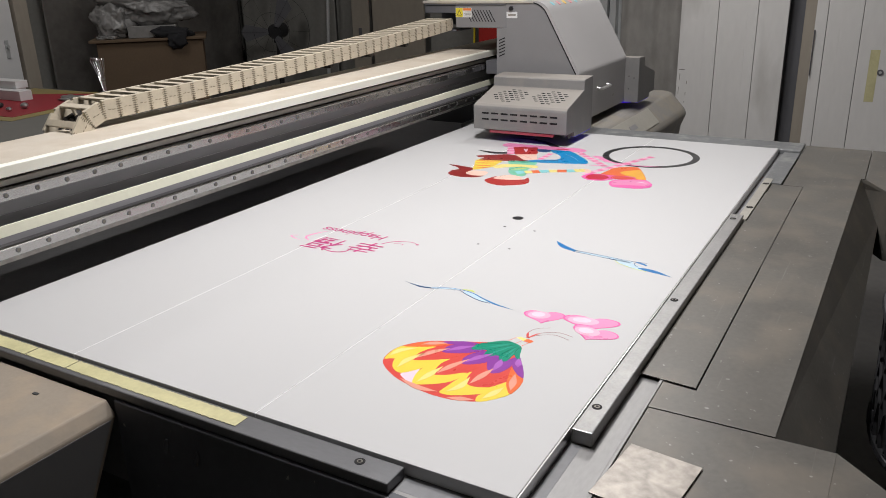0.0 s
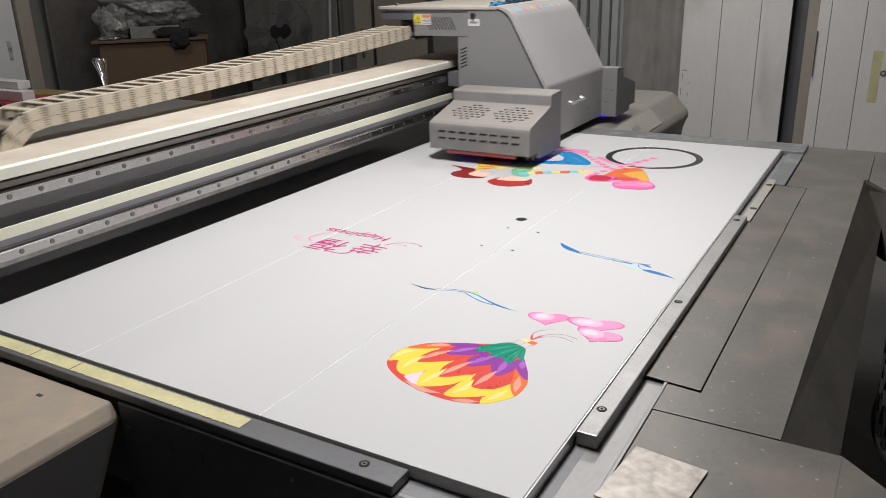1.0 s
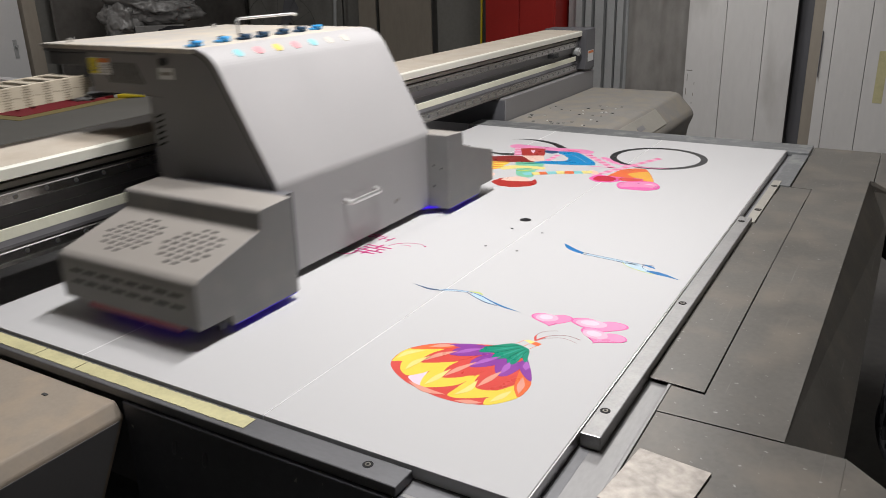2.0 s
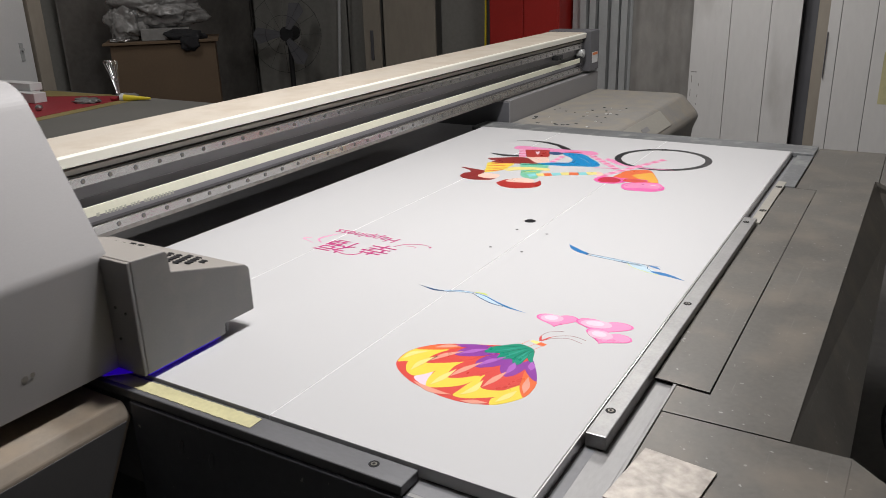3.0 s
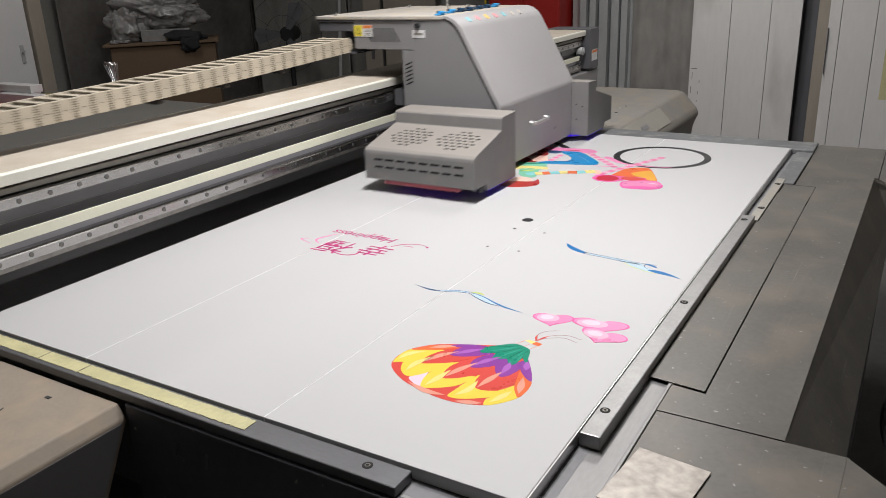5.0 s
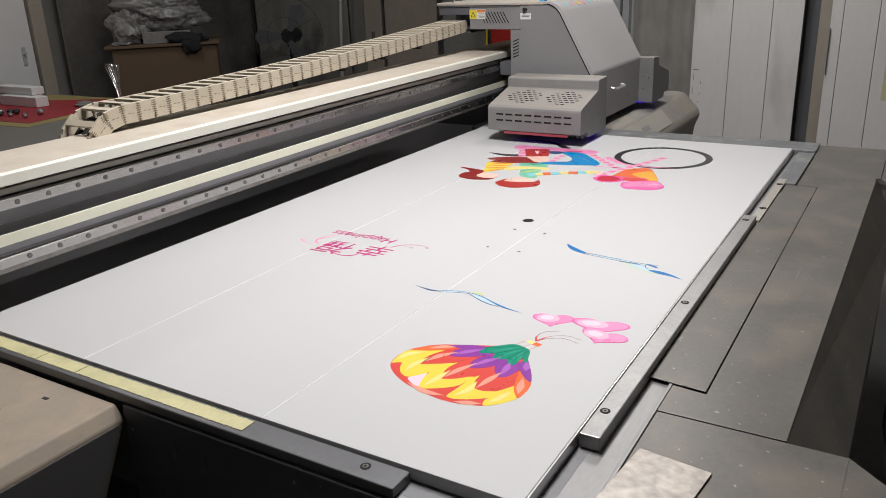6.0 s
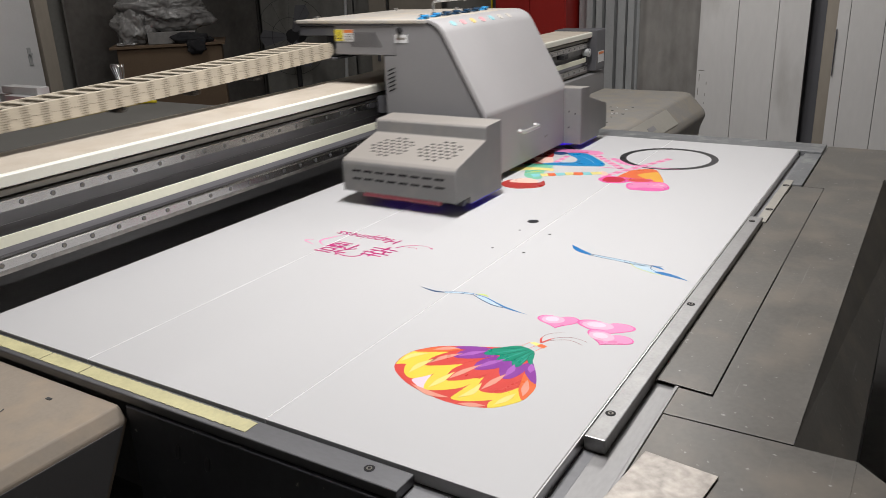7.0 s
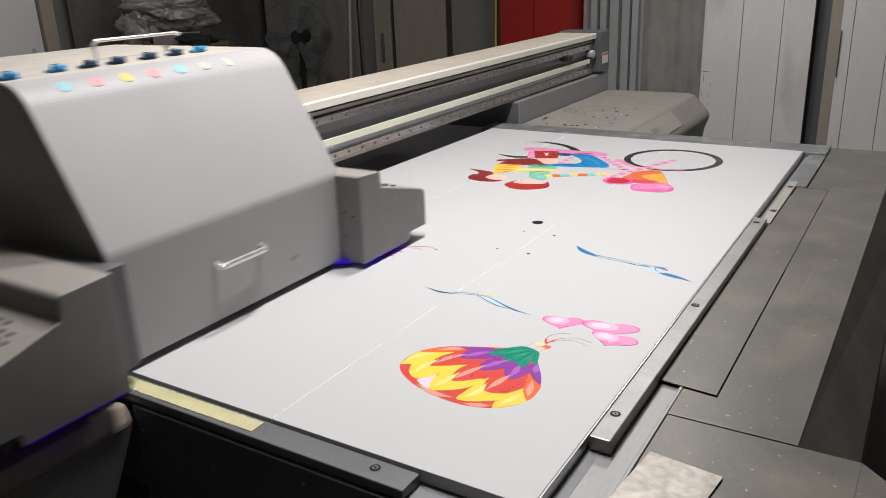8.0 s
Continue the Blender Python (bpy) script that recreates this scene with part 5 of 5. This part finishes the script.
    stroke("sleeve_stripe", [(1.768, 0.722, 0.04), (1.788, 0.693, 0.038)], "ink_cyan", o, 8)
    stroke("sleeve_stripe", [(1.788, 0.693, 0.04), (1.803, 0.666, 0.038)], "ink_lemon", o, 8)
    stroke("sleeve_stripe", [(1.803, 0.666, 0.04), (1.815, 0.634, 0.038)], "ink_orange", o, 8)
    stroke("sleeve_stripe", [(1.815, 0.634, 0.04), (1.832, 0.609, 0.038)], "ink_cyan", o, 8)
    stroke("sleeve_stripe", [(1.832, 0.609, 0.04), (1.852, 0.577, 0.038)], "ink_lemon", o, 8)
    leaf("hand", [(1.873, 0.587), (1.87, 0.566), (1.836, 0.545), (1.819, 0.555), (1.829, 0.573)], "ink_peach", o, 7.64)
    flat("trousers", [(2.115, 0.821), (2.127, 0.784), (2.129, 0.744), (2.1, 0.709), (2.061, 0.675), (2.016, 0.634), (1.982, 0.611), (1.958, 0.606), (1.944, 0.616), (1.928, 0.666), (1.91, 0.728), (1.895, 0.8), (1.901, 0.839), (1.938, 0.803), (1.965, 0.735), (1.991, 0.73), (2.025, 0.74), (2.059, 0.769), (2.085, 0.804)], "ink_skyblue", o, 7.66)
    stroke("crease", [(1.903, 0.82, 0.001), (1.932, 0.769, 0.004), (1.967, 0.721, 0.005), (2.012, 0.722, 0.001)], "ink_deep_blue", o, 8)
    stroke("seam_line", [(2.074, 0.743, 0.001), (2.027, 0.689, 0.002), (1.971, 0.645, 0.001)], "ink_pale_blue", o, 8)
    leaf("belt", [(2.106, 0.877), (2.119, 0.847), (2.112, 0.811), (2.072, 0.824), (2.073, 0.857)], "ink_deep_blue", o, 6.68)
    leaf("basket", [(1.809, 0.505), (1.875, 0.5), (1.929, 0.489), (1.966, 0.451), (1.97, 0.413), (1.906, 0.376), (1.801, 0.335), (1.802, 0.4), (1.811, 0.457)], "ink_orange", o, 6.70)
    leaf("basket_light", [(1.873, 0.45), (1.927, 0.41), (1.926, 0.388), (1.803, 0.335), (1.815, 0.383)], "ink_amber", o, 7.72)
    leaf("flower", [(1.76, 0.556), (1.79, 0.554), (1.818, 0.544), (1.822, 0.503), (1.821, 0.44), (1.83, 0.395), (1.817, 0.374), (1.78, 0.386), (1.773, 0.438), (1.74, 0.468), (1.728, 0.519)], "ink_pink", o, 7.74)
    leaf("flower", [(1.756, 0.539), (1.8, 0.538), (1.817, 0.501), (1.792, 0.465), (1.752, 0.472), (1.74, 0.516)], "ink_crimson", o, 8.76)
    leaf("flower", [(1.799, 0.464), (1.821, 0.433), (1.818, 0.377), (1.782, 0.393), (1.778, 0.439)], "ink_red", o, 8.78)
    leaf("flower", [(1.707, 0.436), (1.752, 0.441), (1.787, 0.395), (1.803, 0.336), (1.754, 0.299), (1.718, 0.296), (1.687, 0.325), (1.677, 0.374), (1.675, 0.412)], "ink_magenta_light", o, 9.00)
    leaf("flower", [(1.71, 0.429), (1.749, 0.43), (1.777, 0.392), (1.792, 0.336), (1.756, 0.307), (1.73, 0.312), (1.715, 0.372), (1.696, 0.413)], "ink_rose", o, 10.02)
    stroke("flower_light", [(1.751, 0.354, 0.001), (1.766, 0.338, 0.008), (1.76, 0.32, 0.001)], "ink_blush", o, 11)
    leaf("hair", [(1.613, 1.024), (1.655, 1.03), (1.68, 1.015), (1.708, 1.039), (1.733, 1.087), (1.73, 1.035), (1.714, 0.969), (1.665, 0.964), (1.629, 0.956), (1.621, 0.92), (1.631, 0.885), (1.602, 0.895), (1.582, 0.946), (1.589, 0.996)], "ink_maroon", o, 4.04)
    leaf("cheek", [(1.645, 0.967), (1.685, 0.954), (1.688, 0.9), (1.664, 0.886), (1.629, 0.888), (1.62, 0.928)], "ink_peach", o, 5.06)
    leaf("hair", [(1.573, 0.852), (1.602, 0.851), (1.64, 0.838), (1.611, 0.799), (1.634, 0.73), (1.668, 0.725), (1.62, 0.698), (1.579, 0.702), (1.537, 0.758), (1.54, 0.812)], "ink_brick", o, 6.08)
    leaf("cheek", [(1.612, 0.835), (1.658, 0.824), (1.681, 0.781), (1.654, 0.738), (1.628, 0.742), (1.608, 0.799)], "ink_peach", o, 7.10)


balloon(BOARD)
motif_bird(BOARD, True)
motif_bird(BOARD, False)
motif_hearts(BOARD)
motif_words(BOARD)
motif_dots(BOARD)
motif_bicycle(BOARD)
motif_riders(BOARD)


# ---------------------------------------------------------------- behind the machine
def wall_panel(label, x, y0, y1, z1, cuts, lean=0.0):
    """A tall pale boarded panel standing on the floor with grooves at the cuts."""
    t = empty("wall_panel", label, "panel", "tall panels", m=pose(x, 0, 0, ry=lean))
    ys = [y0] + list(cuts) + [y1]
    for a, c in zip(ys, ys[1:]):
        b = bmesh.new()
        box(b, 0, 0.02, a + 0.0016, c - 0.0016, 0.0, z1, 0.0015)
        part("board", b, "panel", t)
    b = bmesh.new()
    box(b, 0.0225, 0.045, y0, y1, 0.0, z1)
    part("backing", b, "grey_dark", t)
    return t


p1 = wall_panel("tall pale grey grooved panel leaning by the wall", 5.0, 0.325, 1.035, 2.6, (0.520, 0.778), 0.0)
b = bmesh.new()
for yy, zz, w, h in ((1.0, 0.83, 0.04, 0.006), (1.012, 0.78, 0.004, 0.05), (0.96, 0.74, 0.004, 0.02), (1.016, 0.68, 0.004, 0.05), (0.965, 0.66, 0.004, 0.02), (1.02, 0.61, 0.006, 0.008), (0.97, 0.60, 0.004, 0.012)):
    box(b, -0.001, 0.0, yy - w / 2, yy + w / 2, zz - h / 2, zz + h / 2)
part("pencil_marks", b, "bench", p1, "faint marks and pin holes")
p2 = wall_panel("tall pale grey grooved panel with a strip of yellow tape", 4.98, -1.6, 0.16, 2.6, (-1.25, -0.95, -0.66, -0.37, -0.118, 0.088), 0.0)
b = bmesh.new()
box(b, -0.0015, 0.0, -0.245, -0.19, 0.67, 1.0)
part("tape_strip", b, "tape", p2, "yellow tape strip")
for pan, yy in ((p1, 0.868), (p1, 0.590), (p2, 0.010), (p2, -0.305)):
    b = bmesh.new()
    box(b, -0.0012, 0.0, yy - 0.0025, yy + 0.0025, 0.0, 2.6)
    part("bead", b, "panel", pan)
b = bmesh.new()
rod(b, (-0.006, -0.262, 0.86), (0.0, -0.262, 0.86), 0.019, 16)
rod(b, (-0.008, -0.262, 0.86), (-0.006, -0.262, 0.86), 0.009, 12, index=1)
part("bolt", b, ["grey_dark", "alu_dark"], p2, "dark bolt head")
b = bmesh.new()
box(b, -0.02, 0.0, 0.150, 0.156, 0.825, 1.12, 0.002)
part("pull", b, "grey_dark", p2, "dark recessed pull")


def upright(name, label, cat, x0, x1, y0, y1, z0, z1, mat, bevel=0.004):
    return single(name, lambda b: box(b, x0, x1, y0, y1, z0, z1, bevel), mat, label, cat)


upright("timber_post", "dusty brown timber post between two panels", "post", 5.06, 5.12, 0.16, 0.235, 0, 2.7, "wood")
upright("dark_partition", "dark partition board in the gap between panels", "board", 5.15, 5.18, -0.2, 0.42, 0, 2.7, "grey_dark")


def wavy_sheet(name, label, cat, mat, along, x0, x1, fixed, z0, z1, amp, waves, seed):
    """A hanging sheet with folds, standing along one axis."""
    rnd = random.Random(seed)
    b = bmesh.new()
    n, k = 90, 14
    ph = [rnd.uniform(0, 6.3) for _ in range(4)]
    grid = []
    for i in range(n + 1):
        u = i / n
        col = []
        for j in range(k + 1):
            w = j / k
            d = amp * (math.sin(waves * 6.28 * u + ph[0] + 0.8 * math.sin(2.2 * w + ph[1])) + 0.5 * math.sin(waves * 15.1 * u + ph[2] + 1.6 * w) + 0.3 * math.sin(9 * w + 7 * u + ph[3]))
            a = x0 + (x1 - x0) * u
            col.append(b.verts.new((fixed + d, a, z0 + (z1 - z0) * w) if along == "y" else (a, fixed + d, z0 + (z1 - z0) * w)))
        grid.append(col)
    for i in range(n):
        for j in range(k):
            f = b.faces.new((grid[i][j], grid[i + 1][j], grid[i + 1][j + 1], grid[i][j + 1]))
            f.smooth = True
    r = bmesh.ops.extrude_face_region(b, geom=b.faces[:])
    off = Vector((0.004, 0, 0)) if along == "y" else Vector((0, 0.004, 0))
    for g in r["geom"]:
        if isinstance(g, bmesh.types.BMVert):
            g.co += off
    ob = part(name, b, mat)
    return tagged(ob, label, cat)


wavy_sheet("plastic_sheet", "creased grey plastic sheet hanging behind the machine", "plastic sheet", "film", "y", 1.02, 1.60, 5.40, 0.0, 2.9, 0.012, 2, 3)
wavy_sheet("dark_curtain", "dark dusty curtain hanging along the wall", "curtain", "curtain", "x", 3.28, 5.5, 5.72, 0.0, 3.0, 0.005, 3, 5)
# added sheet in the wall's material, standing in for plain grey wall
wavy_sheet("grey_wall_sheet", "grey dusty sheet along the wall, standing in for plain wall", "curtain", "wall", "y", 4.45, 5.65, 5.48, 0.0, 3.0, 0.005, 3, 6)
for i, (yy, w) in enumerate(((1.66, 0.05), (1.735, 0.06), (1.83, 0.07), (1.92, 0.05), (2.0, 0.05))):
    t = single("aluminium_channel", lambda b: prism(b, [(5.38, yy - w / 2), (5.38, yy + w / 2), (5.45, yy + w / 2), (5.45, yy + w / 2 - 0.006), (5.40, yy + w / 2 - 0.006), (5.40, yy - w / 2 + 0.006), (5.45, yy - w / 2 + 0.006), (5.45, yy - w / 2)], "z", 0.0, 2.8), "alu_dark", "dull aluminium channel standing against the wall", "metal channel", "aluminium channels")


def red_cabinet():
    t = empty("red_cabinet", "tall red metal cabinet against the wall", "cabinet")
    b = bmesh.new()
    box(b, 5.25, 5.58, 2.15, 2.78, 0.0, 1.95, 0.006)
    part("body", b, "red", t)
    b = bmesh.new()
    box(b, 5.238, 5.249, 2.16, 2.46, 0.06, 1.93, 0.003)
    part("door", b, "red", t)
    b = bmesh.new()
    box(b, 5.238, 5.249, 2.467, 2.77, 0.06, 1.93, 0.003)
    part("door", b, "red", t)


red_cabinet()
b = bmesh.new()
pipe(b, [(5.30, 2.86 + 0.02 * math.sin(i * 0.7), 3.4 - 0.3091 * i) for i in range(12)], 0.009, 8)
tagged(part("yellow_cable", b, "yellow"), "yellow cable hanging down beside the red cabinet", "cable")


def leaning_board(label, y0, y1, x, mat, z1=2.4, th=0.02):
    return single("leaning_board", lambda b: box(b, x, x + th, y0, y1, 0, z1, 0.003), mat, label, "board", "boards by the wall")


leaning_board("dull metal-faced board behind aluminium channels", 1.60, 2.12, 5.46, "alu_dark")
leaning_board("grey dusty sheet of board standing by the wall", 2.95, 3.40, 5.50, "wall")
leaning_board("pale dusty plywood sheet standing by the wall", 3.42, 3.98, 5.42, "wood")
leaning_board("narrow dusty plywood sheet standing by the wall", 4.01, 4.20, 5.40, "wood")
b = bmesh.new()
box(b, 5.385, 5.3995, 4.09, 4.12, 0.78, 1.05, 0.003)
tagged(part("wall_pull", b, "grey_dark"), "dark metal pull on a plywood sheet", "handle")
leaning_board("dark grey panel standing by the wall", 4.22, 4.45, 5.50, "wall")
b = bmesh.new()
rod(b, (5.35, 4.36, 2.3), (5.25, 4.45, 0.0), 0.016, 12)
tagged(part("steel_pole", b, "alu_dark"), "grey steel pole leaning against the wall", "pole")


def floor_fan():
    t = empty("floor_fan", "black industrial pedestal fan standing by the wall", "fan", m=pose(5.16, 4.92, 0, rz=110))
    b = bmesh.new()
    rod(b, (0, 0, 0), (0, 0, 0.03), 0.25, 24)
    part("base", b, "black", t)
    b = bmesh.new()
    rod(b, (0, 0, 0.03), (0, 0, 0.95), 0.025, 12)
    part("pole", b, "black", t)
    b = bmesh.new()
    rod(b, (0, -0.12, 1.03), (0, 0.08, 1.03), 0.07, 16)
    box(b, -0.03, 0.03, -0.05, 0.05, 0.92, 1.0, 0.01)
    part("motor", b, "black", t)
    for k in range(3):
        b = bmesh.new()
        a = k * 2.094
        pts = [(0.05, -0.02), (0.28, -0.09), (0.33, 0.0), (0.28, 0.07), (0.06, 0.03)]
        prism(b, [(p[0] * math.cos(a) - p[1] * math.sin(a), 1.03 + p[0] * math.sin(a) + p[1] * math.cos(a)) for p in pts], "y", 0.10, 0.106)
        part("blade", b, "grey_dark", t)
    b = bmesh.new()
    for r in (0.18, 0.36):
        pts = [(r * math.cos(a * 0.2618), 0.15 if r < 0.3 else 0.10, 1.03 + r * math.sin(a * 0.2618)) for a in range(25)]
        pipe(b, pts, 0.0018, 5)
    for k in range(12):
        a = k * 0.5236
        rod(b, (0.05 * math.cos(a), 0.16, 1.03 + 0.05 * math.sin(a)), (0.36 * math.cos(a), 0.10, 1.03 + 0.36 * math.sin(a)), 0.0012, 5)
    part("guard", b, "black", t)


floor_fan()


def white_door():
    t = empty("white_door", "closed white door with a grey frame and lever plate", "door", kind="structure", m=pose(0, 5.76, 0))
    b = bmesh.new()
    box(b, 2.1, 3.03, 0.0, 0.045, 0.005, 2.1, 0.003)
    d = part("door_leaf", b, "white", t)
    b = bmesh.new()
    box(b, 2.925, 2.955, -0.01, -0.001, 0.98, 1.12, 0.003)
    rod(b, (2.94, -0.03, 1.07), (2.94, -0.001, 1.07), 0.012, 10)
    part("door_handle", b, "alu_dark", d)
    for a, c in ((2.02, 2.095), (3.045, 3.16)):
        b = bmesh.new()
        box(b, a, c, -0.03, 0.08, 0, 2.2, 0.003)
        part("door_frame", b, "wood", t)
    b = bmesh.new()
    box(b, 2.02, 3.16, -0.03, 0.08, 2.201, 2.28, 0.003)
    part("door_frame", b, "wood", t)


white_door()


# ---------------------------------------------------------------- stacked cartons
def crumple(bm, cx, cy, cz, sx, sy, sz, seed, amp=0.22, sub=4):
    """A creased soft lump."""
    b = bmesh.new()
    bmesh.ops.create_icosphere(b, subdivisions=sub, radius=1)
    for v in b.verts:
        p = v.co.copy()
        d = 1 + amp * noise.noise(p * 1.7 + Vector((seed, 0, 0))) + 0.5 * amp * abs(noise.noise(p * 4.5 + Vector((0, seed, 0)))) + 0.2 * amp * noise.noise(p * 11 + Vector((0, 0, seed)))
        v.co = Vector((cx + p.x * sx * d, cy + p.y * sy * d, cz + max(p.z, -0.75) * sz * d))
    for f in b.faces:
        f.smooth = True
    join(bm, b)


def cartons():
    place = pose(3.55, 4.83, 0, rz=45)
    t = empty("cardboard_box", "large brown cardboard box behind the work table", "box", m=place)
    for z0, z1 in ((0.0, 0.55), (0.553, 1.078)):
        b = bmesh.new()
        box(b, 0.0, 0.5, -0.40, 0.40, z0, z1, 0.004)
        part("carton", b, "card", t)
    def put(name, b, mat, label, cat):
        tagged(part(name, b, mat), label, cat).matrix_basis = place
    b = bmesh.new()
    box(b, -0.03, 0.56, -0.43, 0.45, 1.080, 1.100, 0.003)
    put("shelf_board", b, "card", "dark board lying on the cardboard box", "board")
    b = bmesh.new()
    box(b, 0.05, 0.30, -0.21, 0.16, 1.102, 1.192, 0.003)
    put("white_carton", b, "bag", "long white carton lying on the board", "box")
    b = bmesh.new()
    crumple(b, 0.22, 0.04, 1.345, 0.16, 0.33, 0.15, 3, 0.5, 5)
    crumple(b, 0.15, 0.27, 1.235, 0.10, 0.13, 0.14, 8, 0.5, 5)
    put("plastic_bag", b, "bag", "crumpled translucent plastic bag on the cartons", "bag")
    b = bmesh.new()
    crumple(b, 0.02, -0.17, 1.135, 0.05, 0.14, 0.045, 5, 0.5)
    crumple(b, -0.03, -0.21, 1.075, 0.02, 0.07, 0.06, 7, 0.5)
    put("black_cloth", b, "cloth_black", "black cloth thrown over the edge of the board", "cloth")
    b = bmesh.new()
    crumple(b, 0.05, 0.33, 1.115, 0.04, 0.07, 0.02, 11, 0.4)
    put("foil_scrap", b, "wire", "shiny crumpled foil scrap on the board", "foil")


cartons()


# ---------------------------------------------------------------- work table behind the beam
def work_table():
    t = empty("work_table", "large grey felt-covered work table behind the gantry", "table")
    b = bmesh.new()
    box(b, 0.2, 2.78, 2.45, 5.25, 0.76, 0.80, 0.004)
    part("tabletop", b, "table", t)
    for x in (0.3, 2.68):
        for y in (2.55, 5.15):
            b = bmesh.new()
            box(b, x - 0.03, x + 0.03, y - 0.03, y + 0.03, 0, 0.7595, 0.003)
            part("leg", b, "grey_dark", t)


work_table()


def table_clutter():
    def sheet(name, label, mat, pts, z):
        b = bmesh.new()
        prism(b, pts, "z", z, z + 0.002)
        return tagged(part(name, b, mat), label, "paper")
    sheet("yellow_sheet", "yellow paper sheet under the red one", "yellow_paper", [(1.80, 4.02), (2.77, 4.14), (2.74, 5.2), (1.7, 5.2)], 0.8005)
    sheet("red_sheet", "red paper sheet spread on the work table", "red_paper", [(1.88, 4.13), (2.755, 4.25), (2.6, 5.2), (1.82, 5.2)], 0.803)
    sheet("yellow_strip", "narrow yellow paper strip across the red sheet", "yellow_paper", [(2.52, 4.9), (2.72, 4.45), (2.76, 4.5), (2.60, 5.1)], 0.8055)
    for i, (x0, y0, w, h, zz) in enumerate(((2.28, 4.66, 0.22, 0.065, 0.806), (2.36, 4.86, 0.2, 0.06, 0.806), (2.34, 4.78, 0.2, 0.05, 0.873))):
        b = bmesh.new()
        box(b, x0, x0 + 0.09, y0, y0 + 0.42, zz, zz + h, 0.003)
        tagged(part("white_profile", b, "white"), "white boxed profile lying on the red sheet", "profile", "white profiles")
    # glue tube
    t = empty("glue_tube", "yellow glue tube with a red cap on the work table", "tube", m=pose(2.64, 4.14, 0.822, rz=-63))
    b = bmesh.new()
    rod(b, (-0.05, 0, 0), (0.13, 0, -0.008), 0.022, 14, 0.008)
    part("tube_body", b, "yellow", t)
    b = bmesh.new()
    rod(b, (-0.075, 0, 0), (-0.05, 0, 0), 0.022, 14)
    part("collar", b, "white", t)
    b = bmesh.new()
    rod(b, (-0.14, 0.0, -0.006), (-0.09, 0, -0.004), 0.016, 12)
    part("cap", b, "red_paper", t)
    # crumpled film and shiny parts
    b = bmesh.new()
    crumple(b, 2.46, 4.36, 0.815, 0.06, 0.10, 0.018, 4, 0.5)
    tagged(part("plastic_scrap", b, "bag"), "crumpled clear plastic scrap on the red sheet", "plastic")
    b = bmesh.new()
    crumple(b, 2.70, 4.24, 0.818, 0.05, 0.08, 0.02, 9, 0.5)
    tagged(part("plastic_scrap", b, "bag"), "crumpled clear plastic scrap beside the glue tube", "plastic")
    rnd = random.Random(12)
    for i in range(9):
        b = bmesh.new()
        x, y, r = 2.02 + rnd.uniform(-0.05, 0.1), 4.45 + rnd.uniform(-0.12, 0.25), rnd.uniform(0.014, 0.026)
        bmesh.ops.create_uvsphere(b, u_segments=12, v_segments=8, radius=r)
        for v in b.verts:
            v.co.z *= 0.8
        bmesh.ops.translate(b, vec=(x, y, 0.8055 + r * 0.8), verts=b.verts)
        tagged(part("metal_fitting", b, "wire" if i % 3 else "black"), "small shiny metal fitting on the red sheet", "fitting", "metal fittings")
    # bundle of bent wires standing upright
    t = empty("wire_bundle", "bundle of bent bright wires standing on the work table", "wires", m=pose(2.745, 4.40, 0.80))
    for i in range(6):
        b = bmesh.new()
        d = (i - 2.5) * 0.012
        pipe(b, [(0, d * 0.4, 0.0), (0.0, 0.02 + d, 0.12), (0.0, 0.045 + d * 2.2, 0.225), (0, 0.03 + d * 2.2, 0.245), (0, 0.012 + d * 1.5, 0.225), (0.005, d * 0.6 + 0.008, 0.10)], 0.0025, 6)
        part("wire", b, "wire", t)
    b = bmesh.new()
    rod(b, (0, 0, -0.0), (0, 0, 0.02), 0.025, 14)
    part("stand", b, "grey_dark", t)


table_clutter()


# ---------------------------------------------------------------- chair beside the table
def lattice_chair():
    t = empty("lattice_chair", "black plastic chair with a curved lattice back beside the table", "chair", m=pose(1.13, -0.745, 0))

    def back(u, z):
        # curved back in plan, slightly reclined
        return (0.27 * math.sin(u), 0.30 - 0.10 * (1 - math.cos(u)) + 0.03 * (z - 0.7), z)
    for zz in (0.50, 0.80):
        b = bmesh.new()
        pipe(b, [back(-1.0 + 0.167 * i, zz) for i in range(13)], 0.012, 8)
        part("back_rail", b, "black", t)
    for i in range(11):
        b = bmesh.new()
        u = -1.15 + 0.23 * i
        pipe(b, [back(u, 0.50), back(u + 0.12, 0.6), back(u - 0.1, 0.7), back(u, 0.81)], 0.006, 6)
        part("slat", b, "black", t)
    for i in range(10):
        b = bmesh.new()
        u = -1.05 + 0.23 * i
        pipe(b, [back(u, 0.50), back(u - 0.12, 0.6), back(u + 0.1, 0.7), back(u, 0.81)], 0.006, 6)
        part("slat", b, "black", t)
    b = bmesh.new()
    box(b, -0.24, 0.24, -0.20, 0.24, 0.42, 0.45, 0.012)
    part("seat", b, "black", t)
    for x in (-0.2, 0.2):
        for y in (-0.16, 0.2):
            b = bmesh.new()
            rod(b, (x * 1.1, y * 1.1, 0), (x, y, 0.42), 0.014, 10)
            part("leg", b, "black", t)
        b = bmesh.new()
        rod(b, (x, 0.22, 0.44), (x, 0.255, 0.52), 0.014, 10)
        part("upright", b, "black", t)


lattice_chair()


# ---------------------------------------------------------------- what moves
def motions():
    times = [i / 10 for i in range(81)]
    walk(CARRIAGE, [(t, pose(way_at(t), 0, 0.005 * way_at(t))) for t in times])
    for i, link in enumerate(CHAIN_LINKS):
        rows = []
        for t in times:
            m = chain_pose(i, way_at(t))
            rows.append((t, m))
        walk(link, rows)


motions()
